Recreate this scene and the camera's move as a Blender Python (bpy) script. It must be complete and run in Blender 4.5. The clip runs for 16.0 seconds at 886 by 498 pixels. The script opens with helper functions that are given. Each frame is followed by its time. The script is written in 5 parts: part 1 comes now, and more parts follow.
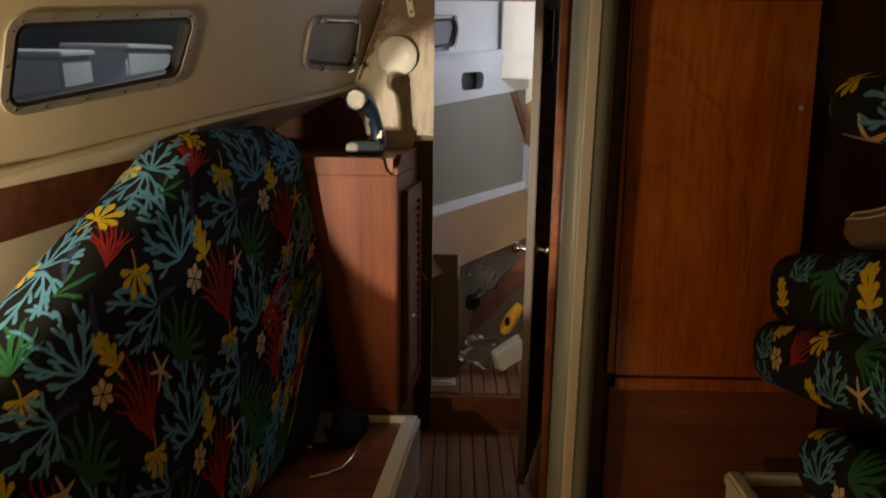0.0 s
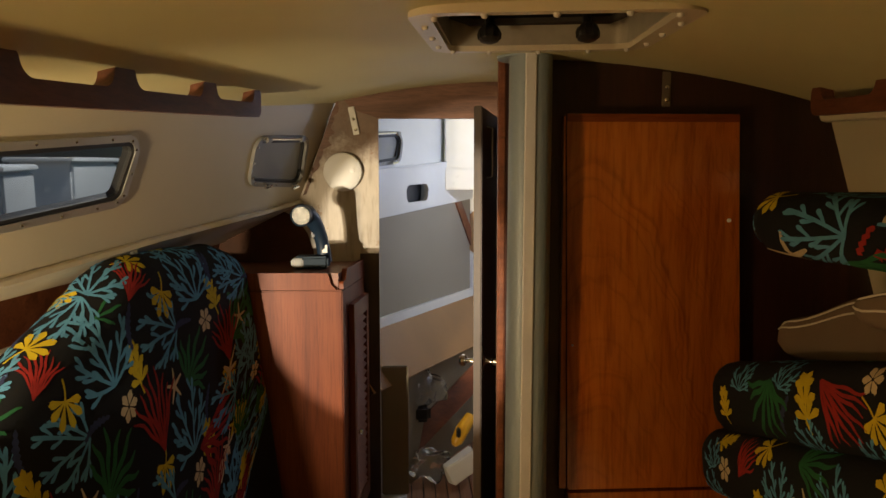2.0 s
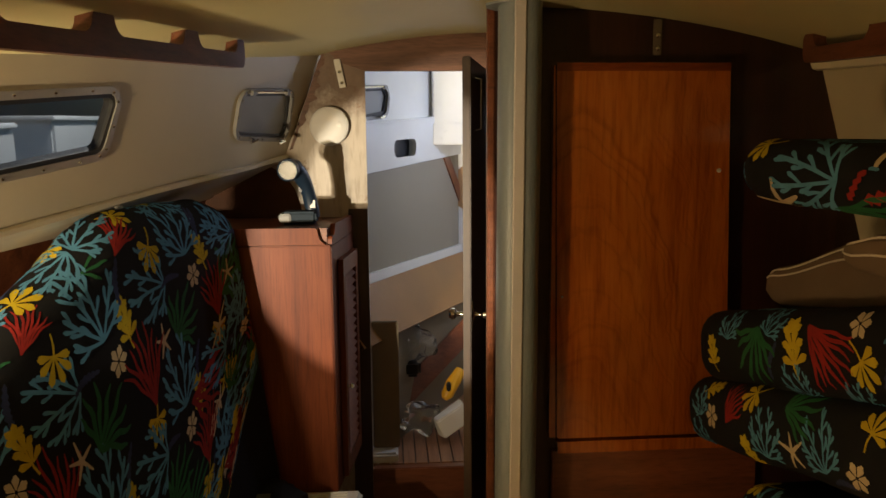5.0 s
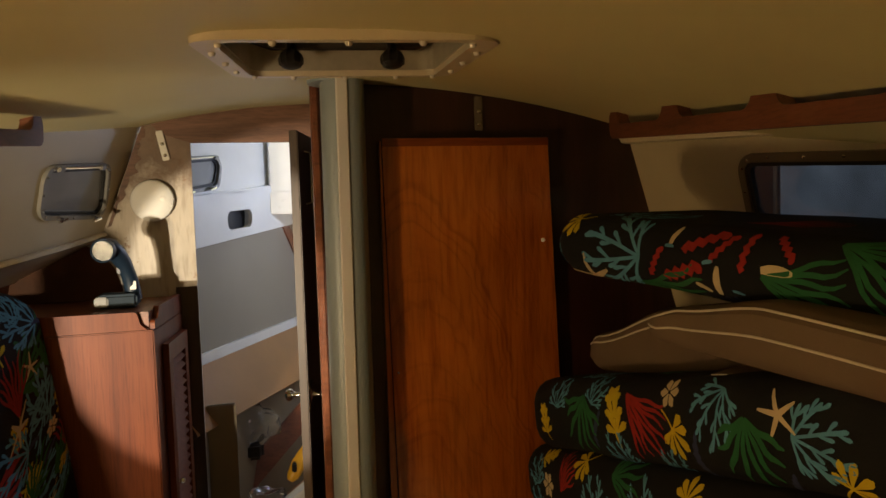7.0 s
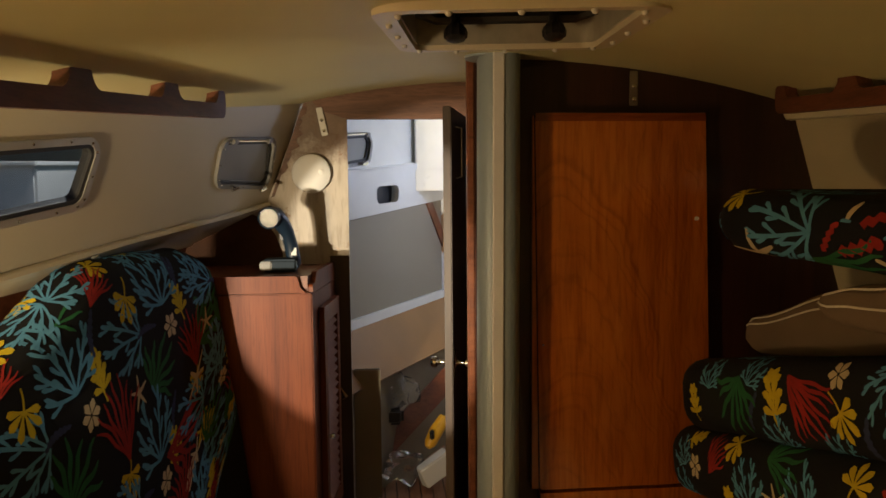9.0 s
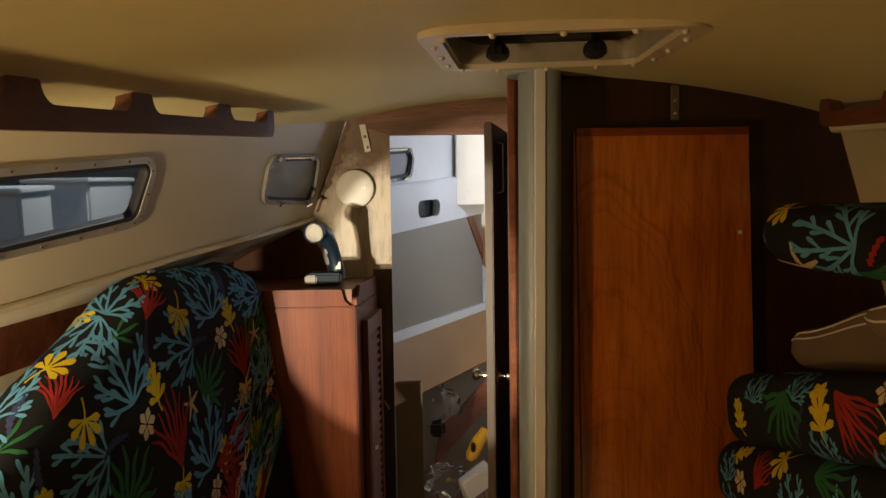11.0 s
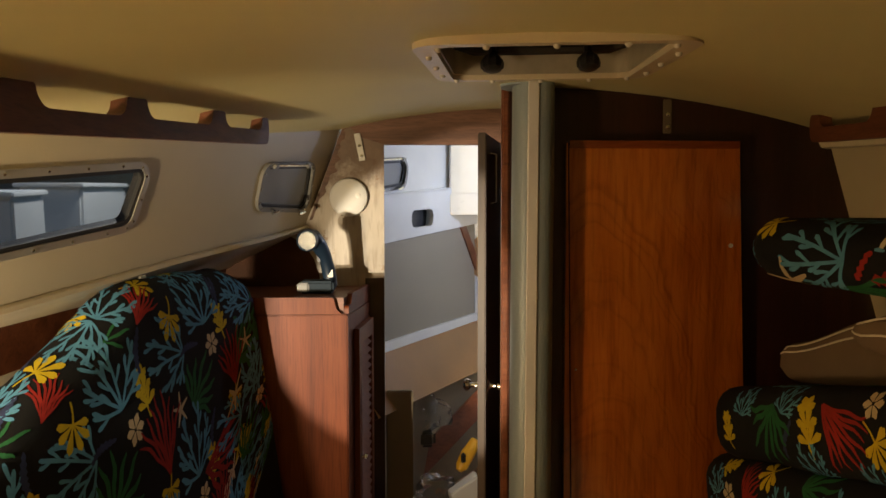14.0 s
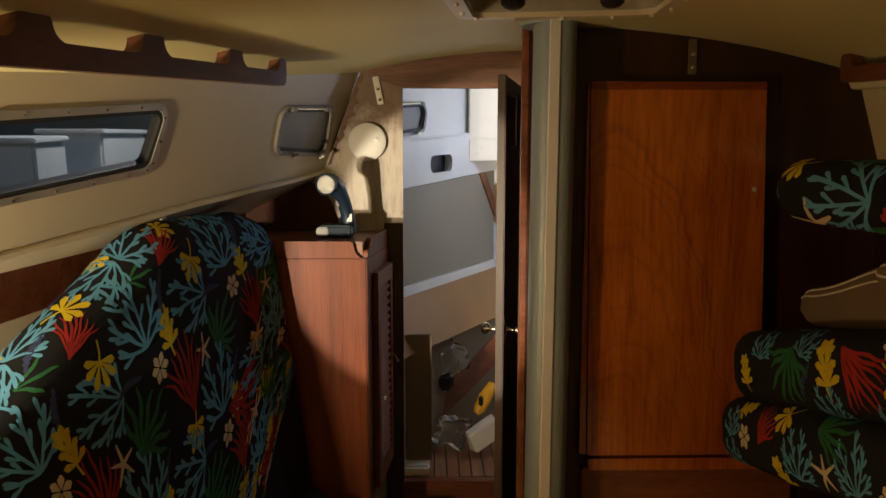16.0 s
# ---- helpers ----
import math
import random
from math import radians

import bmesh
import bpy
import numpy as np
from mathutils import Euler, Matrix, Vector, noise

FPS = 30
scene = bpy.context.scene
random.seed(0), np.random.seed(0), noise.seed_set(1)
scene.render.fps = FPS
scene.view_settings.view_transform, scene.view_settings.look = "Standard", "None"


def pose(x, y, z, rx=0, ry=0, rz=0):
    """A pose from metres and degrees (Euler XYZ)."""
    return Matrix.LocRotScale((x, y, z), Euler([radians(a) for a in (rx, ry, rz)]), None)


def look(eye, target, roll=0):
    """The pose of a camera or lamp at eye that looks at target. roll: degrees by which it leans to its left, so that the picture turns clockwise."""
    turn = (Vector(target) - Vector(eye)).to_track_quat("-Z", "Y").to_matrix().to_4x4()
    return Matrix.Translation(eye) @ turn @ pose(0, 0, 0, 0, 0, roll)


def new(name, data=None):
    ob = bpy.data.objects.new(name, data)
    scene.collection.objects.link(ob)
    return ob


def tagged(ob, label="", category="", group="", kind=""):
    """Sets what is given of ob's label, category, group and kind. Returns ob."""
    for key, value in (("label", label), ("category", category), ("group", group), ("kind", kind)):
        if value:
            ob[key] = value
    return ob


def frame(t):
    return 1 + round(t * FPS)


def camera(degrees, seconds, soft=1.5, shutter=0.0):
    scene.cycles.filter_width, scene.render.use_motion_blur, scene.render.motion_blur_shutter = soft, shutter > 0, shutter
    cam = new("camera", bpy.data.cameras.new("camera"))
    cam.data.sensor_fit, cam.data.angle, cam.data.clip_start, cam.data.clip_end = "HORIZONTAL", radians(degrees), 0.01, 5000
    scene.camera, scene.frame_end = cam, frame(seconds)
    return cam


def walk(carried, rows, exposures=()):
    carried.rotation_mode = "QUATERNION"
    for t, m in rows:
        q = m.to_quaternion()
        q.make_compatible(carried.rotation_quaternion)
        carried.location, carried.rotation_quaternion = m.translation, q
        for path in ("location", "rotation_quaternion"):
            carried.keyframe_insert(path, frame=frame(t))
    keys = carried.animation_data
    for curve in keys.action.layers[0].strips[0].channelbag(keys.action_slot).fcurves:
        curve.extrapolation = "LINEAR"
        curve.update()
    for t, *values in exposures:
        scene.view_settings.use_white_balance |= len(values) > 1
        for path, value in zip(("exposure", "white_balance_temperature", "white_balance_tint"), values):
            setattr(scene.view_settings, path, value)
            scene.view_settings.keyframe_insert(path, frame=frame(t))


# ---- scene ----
cam = camera(62.5, 16.0, shutter=0.5)
PATH = [
    (0, (0.0258, -0.0032, 1.4199), (-0.0007, 2.0961, 0.9492), 0.74),
    (0.5, (0.0413, 0.0075, 1.4411), (0.0854, 2.1294, 1.0948), 0.34),
    (1, (0.0472, 0.0129, 1.4657), (0.145, 2.1466, 1.214), 0.04),
    (1.5, (0.0474, 0.0054, 1.4711), (0.169, 2.1445, 1.2758), 0.04),
    (2, (0.045, -0.0011, 1.4615), (0.1584, 2.1391, 1.2836), -0.06),
    (2.5, (0.0299, -0.0043, 1.4618), (0.1293, 2.137, 1.281), -0.06),
    (3, (0.0395, -0.0022, 1.4573), (0.1224, 2.138, 1.2639), -0.26),
    (5.5, (0.0424, 0.0172, 1.44), (0.2519, 2.1359, 1.1352), -0.66),
    (6, (0.1052, 0.0409, 1.458), (0.4862, 2.138, 1.172), -1.26),
    (6.5, (0.1314, 0.0505, 1.4757), (0.6996, 2.1165, 1.2825), -1.66),
    (7, (0.1188, 0.0409, 1.4889), (0.6828, 2.1122, 1.3506), -1.76),
    (7.5, (0.0949, 0.0258, 1.4776), (0.5447, 2.1251, 1.3364), -1.46),
    (8, (0.0657, 0.0183, 1.4729), (0.3817, 2.1391, 1.3088), -0.86),
    (8.5, (0.0505, 0.0204, 1.4646), (0.3006, 2.1499, 1.2945), -0.36),
    (9, (0.0568, 0.0129, 1.4591), (0.2477, 2.1477, 1.2849), -0.56),
    (9.5, (0.0451, -0.0065, 1.4647), (0.1888, 2.1337, 1.298), -0.76),
    (12, (0.0462, -0.0183, 1.4679), (0.1168, 2.1273, 1.3491), -0.86),
    (12.5, (0.0505, -0.0172, 1.4689), (0.1375, 2.1294, 1.3615), -0.66),
    (13, (0.0516, -0.0215, 1.4667), (0.1517, 2.1251, 1.3731), -0.46),
    (13.5, (0.0516, -0.0226, 1.4678), (0.155, 2.1241, 1.3741), -0.36),
    (14, (0.0483, -0.0237, 1.4636), (0.1449, 2.123, 1.3581), -0.06),
    (14.5, (0.0512, -0.0226, 1.4517), (0.1214, 2.123, 1.3135), -0.16),
    (15, (0.0446, -0.0258, 1.4453), (0.099, 2.1176, 1.2752), 0.04),
    (15.5, (0.0555, -0.0269, 1.4473), (0.0939, 2.1133, 1.2366), 0.04),
    (16, (0.049, -0.0215, 1.4463), (0.0897, 2.1144, 1.1926), 0.04),
]
walk(cam, [(t, look(eye, target, roll)) for t, eye, target, roll in PATH],
     [(0, -0.55), (0.8, -0.25), (1.5, -0.14), (3.0, -0.18), (5.0, -0.2), (5.5, -0.34), (6.5, -0.15), (8.0, -0.2), (9.5, -0.26), (12.0, -0.14), (13.5, -0.12), (16, -0.30)])

# ---- light ----
world = bpy.data.worlds.new("dusk")
scene.world = world
world.use_nodes = True
wn = world.node_tree
sky = wn.nodes.new("ShaderNodeTexSky")
sky.sky_type = "NISHITA"
sky.sun_disc = False
sky.sun_elevation = radians(7.0)
sky.ozone_density = 3.0
sky.sun_rotation = radians(200)
wn.links.new(sky.outputs[0], wn.nodes["Background"].inputs[0])
wn.nodes["Background"].inputs[1].default_value = 0.10



def lamp(name, kind, m, energy, colour, size=0.1, **more):
    data = bpy.data.lights.new(name, kind)
    data.energy, data.color = energy, colour
    if kind == "AREA":
        data.size = size
    else:
        data.shadow_soft_size = size
    if kind == "SPOT":
        data.spot_size, data.spot_blend = more["angle"], more["blend"]
    ob = new(name, data)
    ob.matrix_world = m
    return ob


# the work light on the settee behind the propped cushion: its round beam, and the spill around it
lamp("work_light_beam", "SPOT", look((-1.150, 0.100, 0.900), (0.250, 2.740, 1.165)), 450, (1.0, 0.86, 0.64), 0.006, angle=radians(23.2), blend=0.22)
lamp("work_light_glow", "SPOT", look((-1.105, 0.560, 1.040), (-0.80, 1.90, 1.24)), 125, (1.0, 0.77, 0.48), 0.03, angle=radians(90), blend=1.0)
# the warm lamp low on the settee by the hull, aft of the cushion
lamp("settee_lamp", "POINT", pose(-1.38, 0.25, 0.62), 45.0, (1.0, 0.635, 0.27), 0.10)
# an unseen lamp added outside to brighten the boxes
lamp("box_fill_light", "POINT", pose(-1.7, 5.6, 3.4), 210.0, (1.0, 0.97, 0.92), 0.10)
# the cold lamp in the forward cabin
lamp("forward_cabin_light", "POINT", pose(0.80, 3.30, 1.62), 8.5, (0.60, 0.69, 1.0), 0.03)


# ---- materials ----
def material(name, rough=0.5, metal=0.0, coat=0.0):
    m = bpy.data.materials.new(name)
    m.use_nodes = True
    b = m.node_tree.nodes["Principled BSDF"]
    b.inputs["Roughness"].default_value = rough
    b.inputs["Metallic"].default_value = metal
    b.inputs["Coat Weight"].default_value = coat
    b.inputs["Coat Roughness"].default_value = 0.04
    return m, m.node_tree, b


def node(tree, kind, **inputs):
    n = tree.nodes.new(kind)
    for key, value in inputs.items():
        n.inputs[key.replace("_", " ")].default_value = value
    return n


def ramp(tree, source, stops):
    r = tree.nodes.new("ShaderNodeValToRGB")
    while len(r.color_ramp.elements) < len(stops):
        r.color_ramp.elements.new(0.5)
    for e, (p, c) in zip(r.color_ramp.elements, stops):
        e.position, e.color = p, (*c, 1)
    tree.links.new(source, r.inputs[0])
    return r


def coords(tree, scale, turn=(0, 0, 0)):
    tc = tree.nodes.new("ShaderNodeTexCoord")
    mp = tree.nodes.new("ShaderNodeMapping")
    mp.inputs["Scale"].default_value = scale
    mp.inputs["Rotation"].default_value = turn
    tree.links.new(tc.outputs["Object"], mp.inputs[0])
    return mp.outputs[0]


def bumped(tree, b, source, strength, distance=0.002):
    bump = node(tree, "ShaderNodeBump", Strength=strength, Distance=distance)
    tree.links.new(source, bump.inputs["Height"])
    tree.links.new(bump.outputs[0], b.inputs["Normal"])


def mix(tree, a, b_, fac, mode="MIX"):
    m = tree.nodes.new("ShaderNodeMix")
    m.data_type, m.blend_type = "RGBA", mode
    for source, index in ((fac, 0), (a, 6), (b_, 7)):
        if hasattr(source, "is_output"):
            tree.links.new(source, m.inputs[index])
        elif index == 0:
            m.inputs[0].default_value = source
        else:
            m.inputs[index].default_value = (*source, 1)
    return m.outputs[2]


def plain(name, colour, rough=0.5, metal=0.0, coat=0.0, vary=0.15, scale=6.0, bump=0.05, fine=90.0):
    """Paint, plastic or metal with a cloudy variation, fine grain and uneven gloss."""
    m, t, b = material(name, rough, metal, coat)
    co = coords(t, (1, 1, 1))
    big = node(t, "ShaderNodeTexNoise", Scale=scale, Detail=5.0, Roughness=0.6)
    small = node(t, "ShaderNodeTexNoise", Scale=fine, Detail=3.0)
    t.links.new(co, big.inputs["Vector"])
    t.links.new(co, small.inputs["Vector"])
    dark = tuple(c * (1 - vary) for c in colour)
    light = tuple(min(1, c * (1 + vary * 0.6)) for c in colour)
    r = ramp(t, big.outputs[0], [(0.3, dark), (0.7, light)])
    t.links.new(r.outputs[0], b.inputs["Base Color"])
    rr = node(t, "ShaderNodeMapRange", To_Min=max(0.02, rough * 0.8), To_Max=min(1, rough * 1.2))
    t.links.new(big.outputs[0], rr.inputs[0])
    t.links.new(rr.outputs[0], b.inputs["Roughness"])
    bumped(t, b, small.outputs[0], bump)
    if rough > 0.8:
        b.inputs["Specular IOR Level"].default_value = 0.15
    return m


def wood(name, dark, mid, light, rough=0.35, coat=0.4, grain=(18, 18, 1.2), vary=1.0, patches=None, bump=0.12, arch=None, remnant=None):
    """Varnished timber, the grain running along the axis with the small scale."""
    m, t, b = material(name, rough, 0.0, coat)
    co = coords(t, grain)
    warp = node(t, "ShaderNodeTexNoise", Scale=0.9, Detail=3.0, Distortion=0.6)
    t.links.new(co, warp.inputs["Vector"])
    add = t.nodes.new("ShaderNodeVectorMath")
    add.operation = "MULTIPLY_ADD"
    add.inputs[1].default_value = (1.6 * vary, 1.6 * vary, 1.6 * vary)
    t.links.new(warp.outputs["Color"], add.inputs[0])
    t.links.new(co, add.inputs[2])
    rings = node(t, "ShaderNodeTexNoise", Scale=1.4, Detail=6.0, Roughness=0.65)
    t.links.new(add.outputs[0], rings.inputs["Vector"])
    pores = node(t, "ShaderNodeTexNoise", Scale=9.0, Detail=2.0)
    t.links.new(co, pores.inputs["Vector"])
    r = ramp(t, rings.outputs[0], [(0.28, dark), (0.48, mid), (0.72, light)])
    p = ramp(t, pores.outputs[0], [(0.36, (0.55, 0.5, 0.45)), (0.5, (1, 1, 1))])
    c = mix(t, r.outputs[0], p.outputs[0], 0.42, "MULTIPLY")
    co2 = coords(t, (1, 1, 1))
    cloud = node(t, "ShaderNodeTexNoise", Scale=3.0, Detail=4.0)
    t.links.new(co2, cloud.inputs["Vector"])
    if arch:
        # flat-sawn figure: lines that arch over a heart line
        at = t.nodes.new("ShaderNodeSeparateXYZ")
        t.links.new(co2, at.inputs[0])
        off = node(t, "ShaderNodeMath")
        off.operation = "SUBTRACT"
        t.links.new(at.outputs["X"], off.inputs[0])
        off.inputs[1].default_value = arch[0]
        wobble = node(t, "ShaderNodeTexNoise", Scale=5.0, Detail=3.0)
        t.links.new(co2, wobble.inputs["Vector"])
        lean = t.nodes.new("ShaderNodeMath")
        lean.operation = "MULTIPLY_ADD"
        t.links.new(wobble.outputs[0], lean.inputs[0])
        lean.inputs[1].default_value = 0.16
        t.links.new(off.outputs[0], lean.inputs[2])
        square = t.nodes.new("ShaderNodeMath")
        square.operation = "MULTIPLY"
        t.links.new(lean.outputs[0], square.inputs[0])
        t.links.new(lean.outputs[0], square.inputs[1])
        rise = t.nodes.new("ShaderNodeMath")
        rise.operation = "MULTIPLY_ADD"
        t.links.new(square.outputs[0], rise.inputs[0])
        rise.inputs[1].default_value = arch[1]
        t.links.new(at.outputs["Z"], rise.inputs[2])
        bend = t.nodes.new("ShaderNodeMath")
        bend.operation = "MULTIPLY_ADD"
        t.links.new(cloud.outputs[0], bend.inputs[0])
        bend.inputs[1].default_value = 0.35
        t.links.new(rise.outputs[0], bend.inputs[2])
        line = t.nodes.new("ShaderNodeCombineXYZ")
        t.links.new(bend.outputs[0], line.inputs[0])
        figure = node(t, "ShaderNodeTexNoise", Scale=arch[2], Detail=2.5, Roughness=0.6)
        t.links.new(line.outputs[0], figure.inputs["Vector"])
        fig = ramp(t, figure.outputs[0], [(0.36, (0.42, 0.34, 0.26)), (0.47, (0.95, 0.93, 0.9)), (0.62, (1.08, 1.06, 1.04))])
        c = mix(t, c, fig.outputs[0], arch[3], "MULTIPLY")
    cl = ramp(t, cloud.outputs[0], [(0.3, (0.75, 0.72, 0.7)), (0.7, (1.1, 1.1, 1.1))])
    c = mix(t, c, cl.outputs[0], 0.8, "MULTIPLY")
    if patches:
        worn = node(t, "ShaderNodeTexNoise", Scale=patches[0], Detail=7.0, Roughness=0.7)
        t.links.new(co2, worn.inputs["Vector"])
        f = ramp(t, worn.outputs[0], [(patches[1], (0, 0, 0)), (patches[1] + 0.05, (1, 1, 1))])
        c = mix(t, c, patches[2], f.outputs[0])
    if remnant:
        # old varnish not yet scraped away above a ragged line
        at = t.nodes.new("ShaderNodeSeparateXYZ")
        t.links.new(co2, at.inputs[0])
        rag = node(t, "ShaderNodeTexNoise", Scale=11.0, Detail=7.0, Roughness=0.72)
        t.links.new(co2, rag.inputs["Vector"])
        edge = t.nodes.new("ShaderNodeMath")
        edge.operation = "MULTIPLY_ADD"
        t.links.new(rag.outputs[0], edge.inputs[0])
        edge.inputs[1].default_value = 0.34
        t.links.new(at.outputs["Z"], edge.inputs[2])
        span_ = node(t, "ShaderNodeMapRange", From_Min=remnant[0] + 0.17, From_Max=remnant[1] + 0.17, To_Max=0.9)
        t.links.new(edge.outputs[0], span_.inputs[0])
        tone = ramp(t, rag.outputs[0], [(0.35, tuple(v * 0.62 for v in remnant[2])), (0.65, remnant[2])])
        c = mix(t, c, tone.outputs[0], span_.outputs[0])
    t.links.new(c, b.inputs["Base Color"])
    bumped(t, b, pores.outputs[0], bump, 0.001)
    return m


def glass(name, tint, rough=0.03):
    m, t, b = material(name, rough)
    b.inputs["Base Color"].default_value = (*tint, 1)
    b.inputs["Transmission Weight"].default_value = 1.0
    b.inputs["IOR"].default_value = 1.45
    return m


LINER = plain("painted liner", (0.50, 0.445, 0.315), 0.42, vary=0.06, scale=2.5, bump=0.10, fine=160)
CEILING = plain("textured deckhead", (0.60, 0.56, 0.30), 0.5, vary=0.07, scale=2.0, bump=0.12, fine=120)
WHITE = plain("white gelcoat", (0.72, 0.72, 0.70), 0.3, vary=0.06, scale=4, bump=0.03)
CREAM = plain("cream gelcoat", (0.66, 0.60, 0.47), 0.35, vary=0.08, scale=5, bump=0.04)
VINYL = plain("grey vinyl lining", (0.29, 0.255, 0.195), 0.6, vary=0.05, scale=5, bump=0.2, fine=240)
TABLE = wood("varnished table veneer", (0.24, 0.050, 0.005), (0.42, 0.115, 0.012), (0.52, 0.165, 0.021), 0.24, 0.6, (9.0, 9.0, 0.7), 1.2, arch=(0.66, 9.0, 17.0, 0.34))
LIPPING = wood("darker table lipping", (0.14, 0.026, 0.004), (0.24, 0.050, 0.007), (0.30, 0.075, 0.011), 0.25, 0.5, (0.8, 9.0, 9.0), 0.6)
MAHOGANY = wood("mahogany veneer", (0.095, 0.021, 0.006), (0.145, 0.034, 0.010), (0.18, 0.048, 0.015), 0.5, 0.05, (22, 22, 1.0), 0.6)
MAHOGANY.node_tree.nodes["Principled BSDF"].inputs["Specular IOR Level"].default_value = 0.22
DARKWOOD = wood("dark mahogany bulkhead", (0.018, 0.005, 0.003), (0.032, 0.009, 0.005), (0.048, 0.014, 0.008), 0.42, 0.2, (10, 10, 0.7), 0.6)
RAILWOOD = wood("oiled teak rail", (0.07, 0.022, 0.010), (0.13, 0.042, 0.019), (0.18, 0.065, 0.03), 0.55, 0.1, (26, 2.0, 26), 0.5)
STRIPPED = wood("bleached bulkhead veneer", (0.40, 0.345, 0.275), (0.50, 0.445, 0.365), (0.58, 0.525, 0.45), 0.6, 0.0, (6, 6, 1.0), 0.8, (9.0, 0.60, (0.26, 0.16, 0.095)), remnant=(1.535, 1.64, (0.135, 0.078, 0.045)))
LINTEL = wood("worn teak lintel", (0.06, 0.026, 0.013), (0.12, 0.055, 0.03), (0.20, 0.10, 0.06), 0.55, 0.05, (2.0, 20, 20), 0.7, (9.0, 0.66, (0.30, 0.19, 0.11)))
DARKBROWN = plain("dark brown patch", (0.095, 0.038, 0.019), 0.55, vary=0.35, scale=7, bump=0.1)
DARKBROWN.node_tree.nodes["Principled BSDF"].inputs["Specular IOR Level"].default_value = 0.12
# starboard frame and strap: aluminium with the dim light put into its colour
DIMALUMINIUM = plain("aluminium darkened for shade", (0.17, 0.14, 0.10), 0.45, 0.4, vary=0.12)
DOORWOOD = wood("dark varnished door", (0.035, 0.018, 0.009), (0.06, 0.032, 0.016), (0.09, 0.05, 0.026), 0.35, 0.3, (20, 20, 1.0), 0.5)
EDGEWOOD = wood("worn door edging", (0.03, 0.016, 0.008), (0.052, 0.029, 0.015), (0.075, 0.043, 0.024), 0.5, 0.1, (30, 30, 1.2), 0.5)
TEAK = wood("teak sole", (0.16, 0.07, 0.032), (0.27, 0.125, 0.06), (0.36, 0.18, 0.09), 0.45, 0.1, (24, 1.4, 24), 0.5)
CAULK = plain("black caulking", (0.035, 0.02, 0.014), 0.7)
PLY = plain("tan plywood", (0.31, 0.160, 0.054), 0.5, vary=0.12, scale=5, bump=0.1, fine=60)
BOARD = wood("reddish plywood board", (0.09, 0.028, 0.012), (0.17, 0.055, 0.024), (0.24, 0.085, 0.038), 0.4, 0.2, (2, 14, 14), 0.6)
ALUMINIUM = plain("anodised aluminium", (0.56, 0.55, 0.50), 0.38, 0.75, vary=0.1, scale=9, bump=0.05)
COAMING = plain("dull hatch coaming", (0.46, 0.44, 0.38), 0.38, 0.35, vary=0.2, scale=14)
GREENCLOTH = plain("grey-green cloth", (0.055, 0.062, 0.048), 0.8)
MASTGREY = plain("painted mast", (0.23, 0.27, 0.29), 0.45, 0.1, vary=0.07, scale=4, bump=0.05)
MASTSTRIP = plain("cream cable cover", (0.58, 0.56, 0.54), 0.4, vary=0.05)
CHROME = plain("polished chrome", (0.75, 0.74, 0.72), 0.12, 1.0, vary=0.05, bump=0.0)
BLACK = plain("black plastic", (0.018, 0.018, 0.02), 0.4, vary=0.2)
RUBBER = plain("black rubber gasket", (0.012, 0.012, 0.012), 0.6)
BLUE = plain("dark blue plastic", (0.008, 0.018, 0.034), 0.42, vary=0.15)
SLATEBLUE = plain("slate blue plastic", (0.030, 0.042, 0.055), 0.85, vary=0.15)
GREYPLASTIC = plain("grey plastic", (0.22, 0.22, 0.21), 0.45, vary=0.1)
PLASTIC = plain("white plastic", (0.66, 0.645, 0.60), 0.55, vary=0.04)
YELLOW = plain("yellow plastic", (0.80, 0.42, 0.02), 0.4)
BROWNCLOTH = plain("taupe cloth", (0.135, 0.098, 0.068), 0.9, vary=0.12, bump=0.35, fine=420)
PIPING = plain("pale piping cord", (0.55, 0.50, 0.44), 0.8, bump=0.3, fine=500)
CLOTH = plain("black printed cotton", (0.010, 0.0105, 0.012), 0.85, vary=0.2, bump=0.35, fine=500)
KHAKI = plain("khaki cardboard", (0.20, 0.155, 0.095), 0.7, vary=0.1)
SCREEN = plain("grey insect screen", (0.23, 0.23, 0.22), 0.6, coat=0.25, vary=0.08, bump=0.3, fine=600)
PANE = glass("window glass", (0.78, 0.83, 0.88), 0.02)
SMOKED = plain("smoked acrylic lens", (0.02, 0.022, 0.022), 0.08, coat=0.5)
REFLECTOR = plain("silvered reflector", (0.045, 0.044, 0.04), 0.35, 0.8, vary=0.25, scale=60, bump=0.3)
LENS = glass("clear lens", (0.90, 0.90, 0.88), 0.0)
FILM = glass("clear polythene", (0.92, 0.94, 0.95), 0.12)
PRINT = {
    "turquoise": plain("turquoise print", (0.088, 0.255, 0.41), 0.85, vary=0.18, scale=30, bump=0.35, fine=500),
    "slate": plain("slate blue print", (0.030, 0.040, 0.095), 0.85, vary=0.2, scale=30, bump=0.35, fine=500),
    "red": plain("red print", (0.26, 0.022, 0.018), 0.85, vary=0.18, scale=30, bump=0.35, fine=500),
    "green": plain("green print", (0.022, 0.115, 0.045), 0.85, vary=0.18, scale=30, bump=0.35, fine=500),
    "yellow": plain("yellow print", (0.50, 0.38, 0.018), 0.85, vary=0.15, scale=30, bump=0.35, fine=500),
    "cream": plain("cream print", (0.52, 0.43, 0.28), 0.85, vary=0.1, scale=30, bump=0.35, fine=500),
}


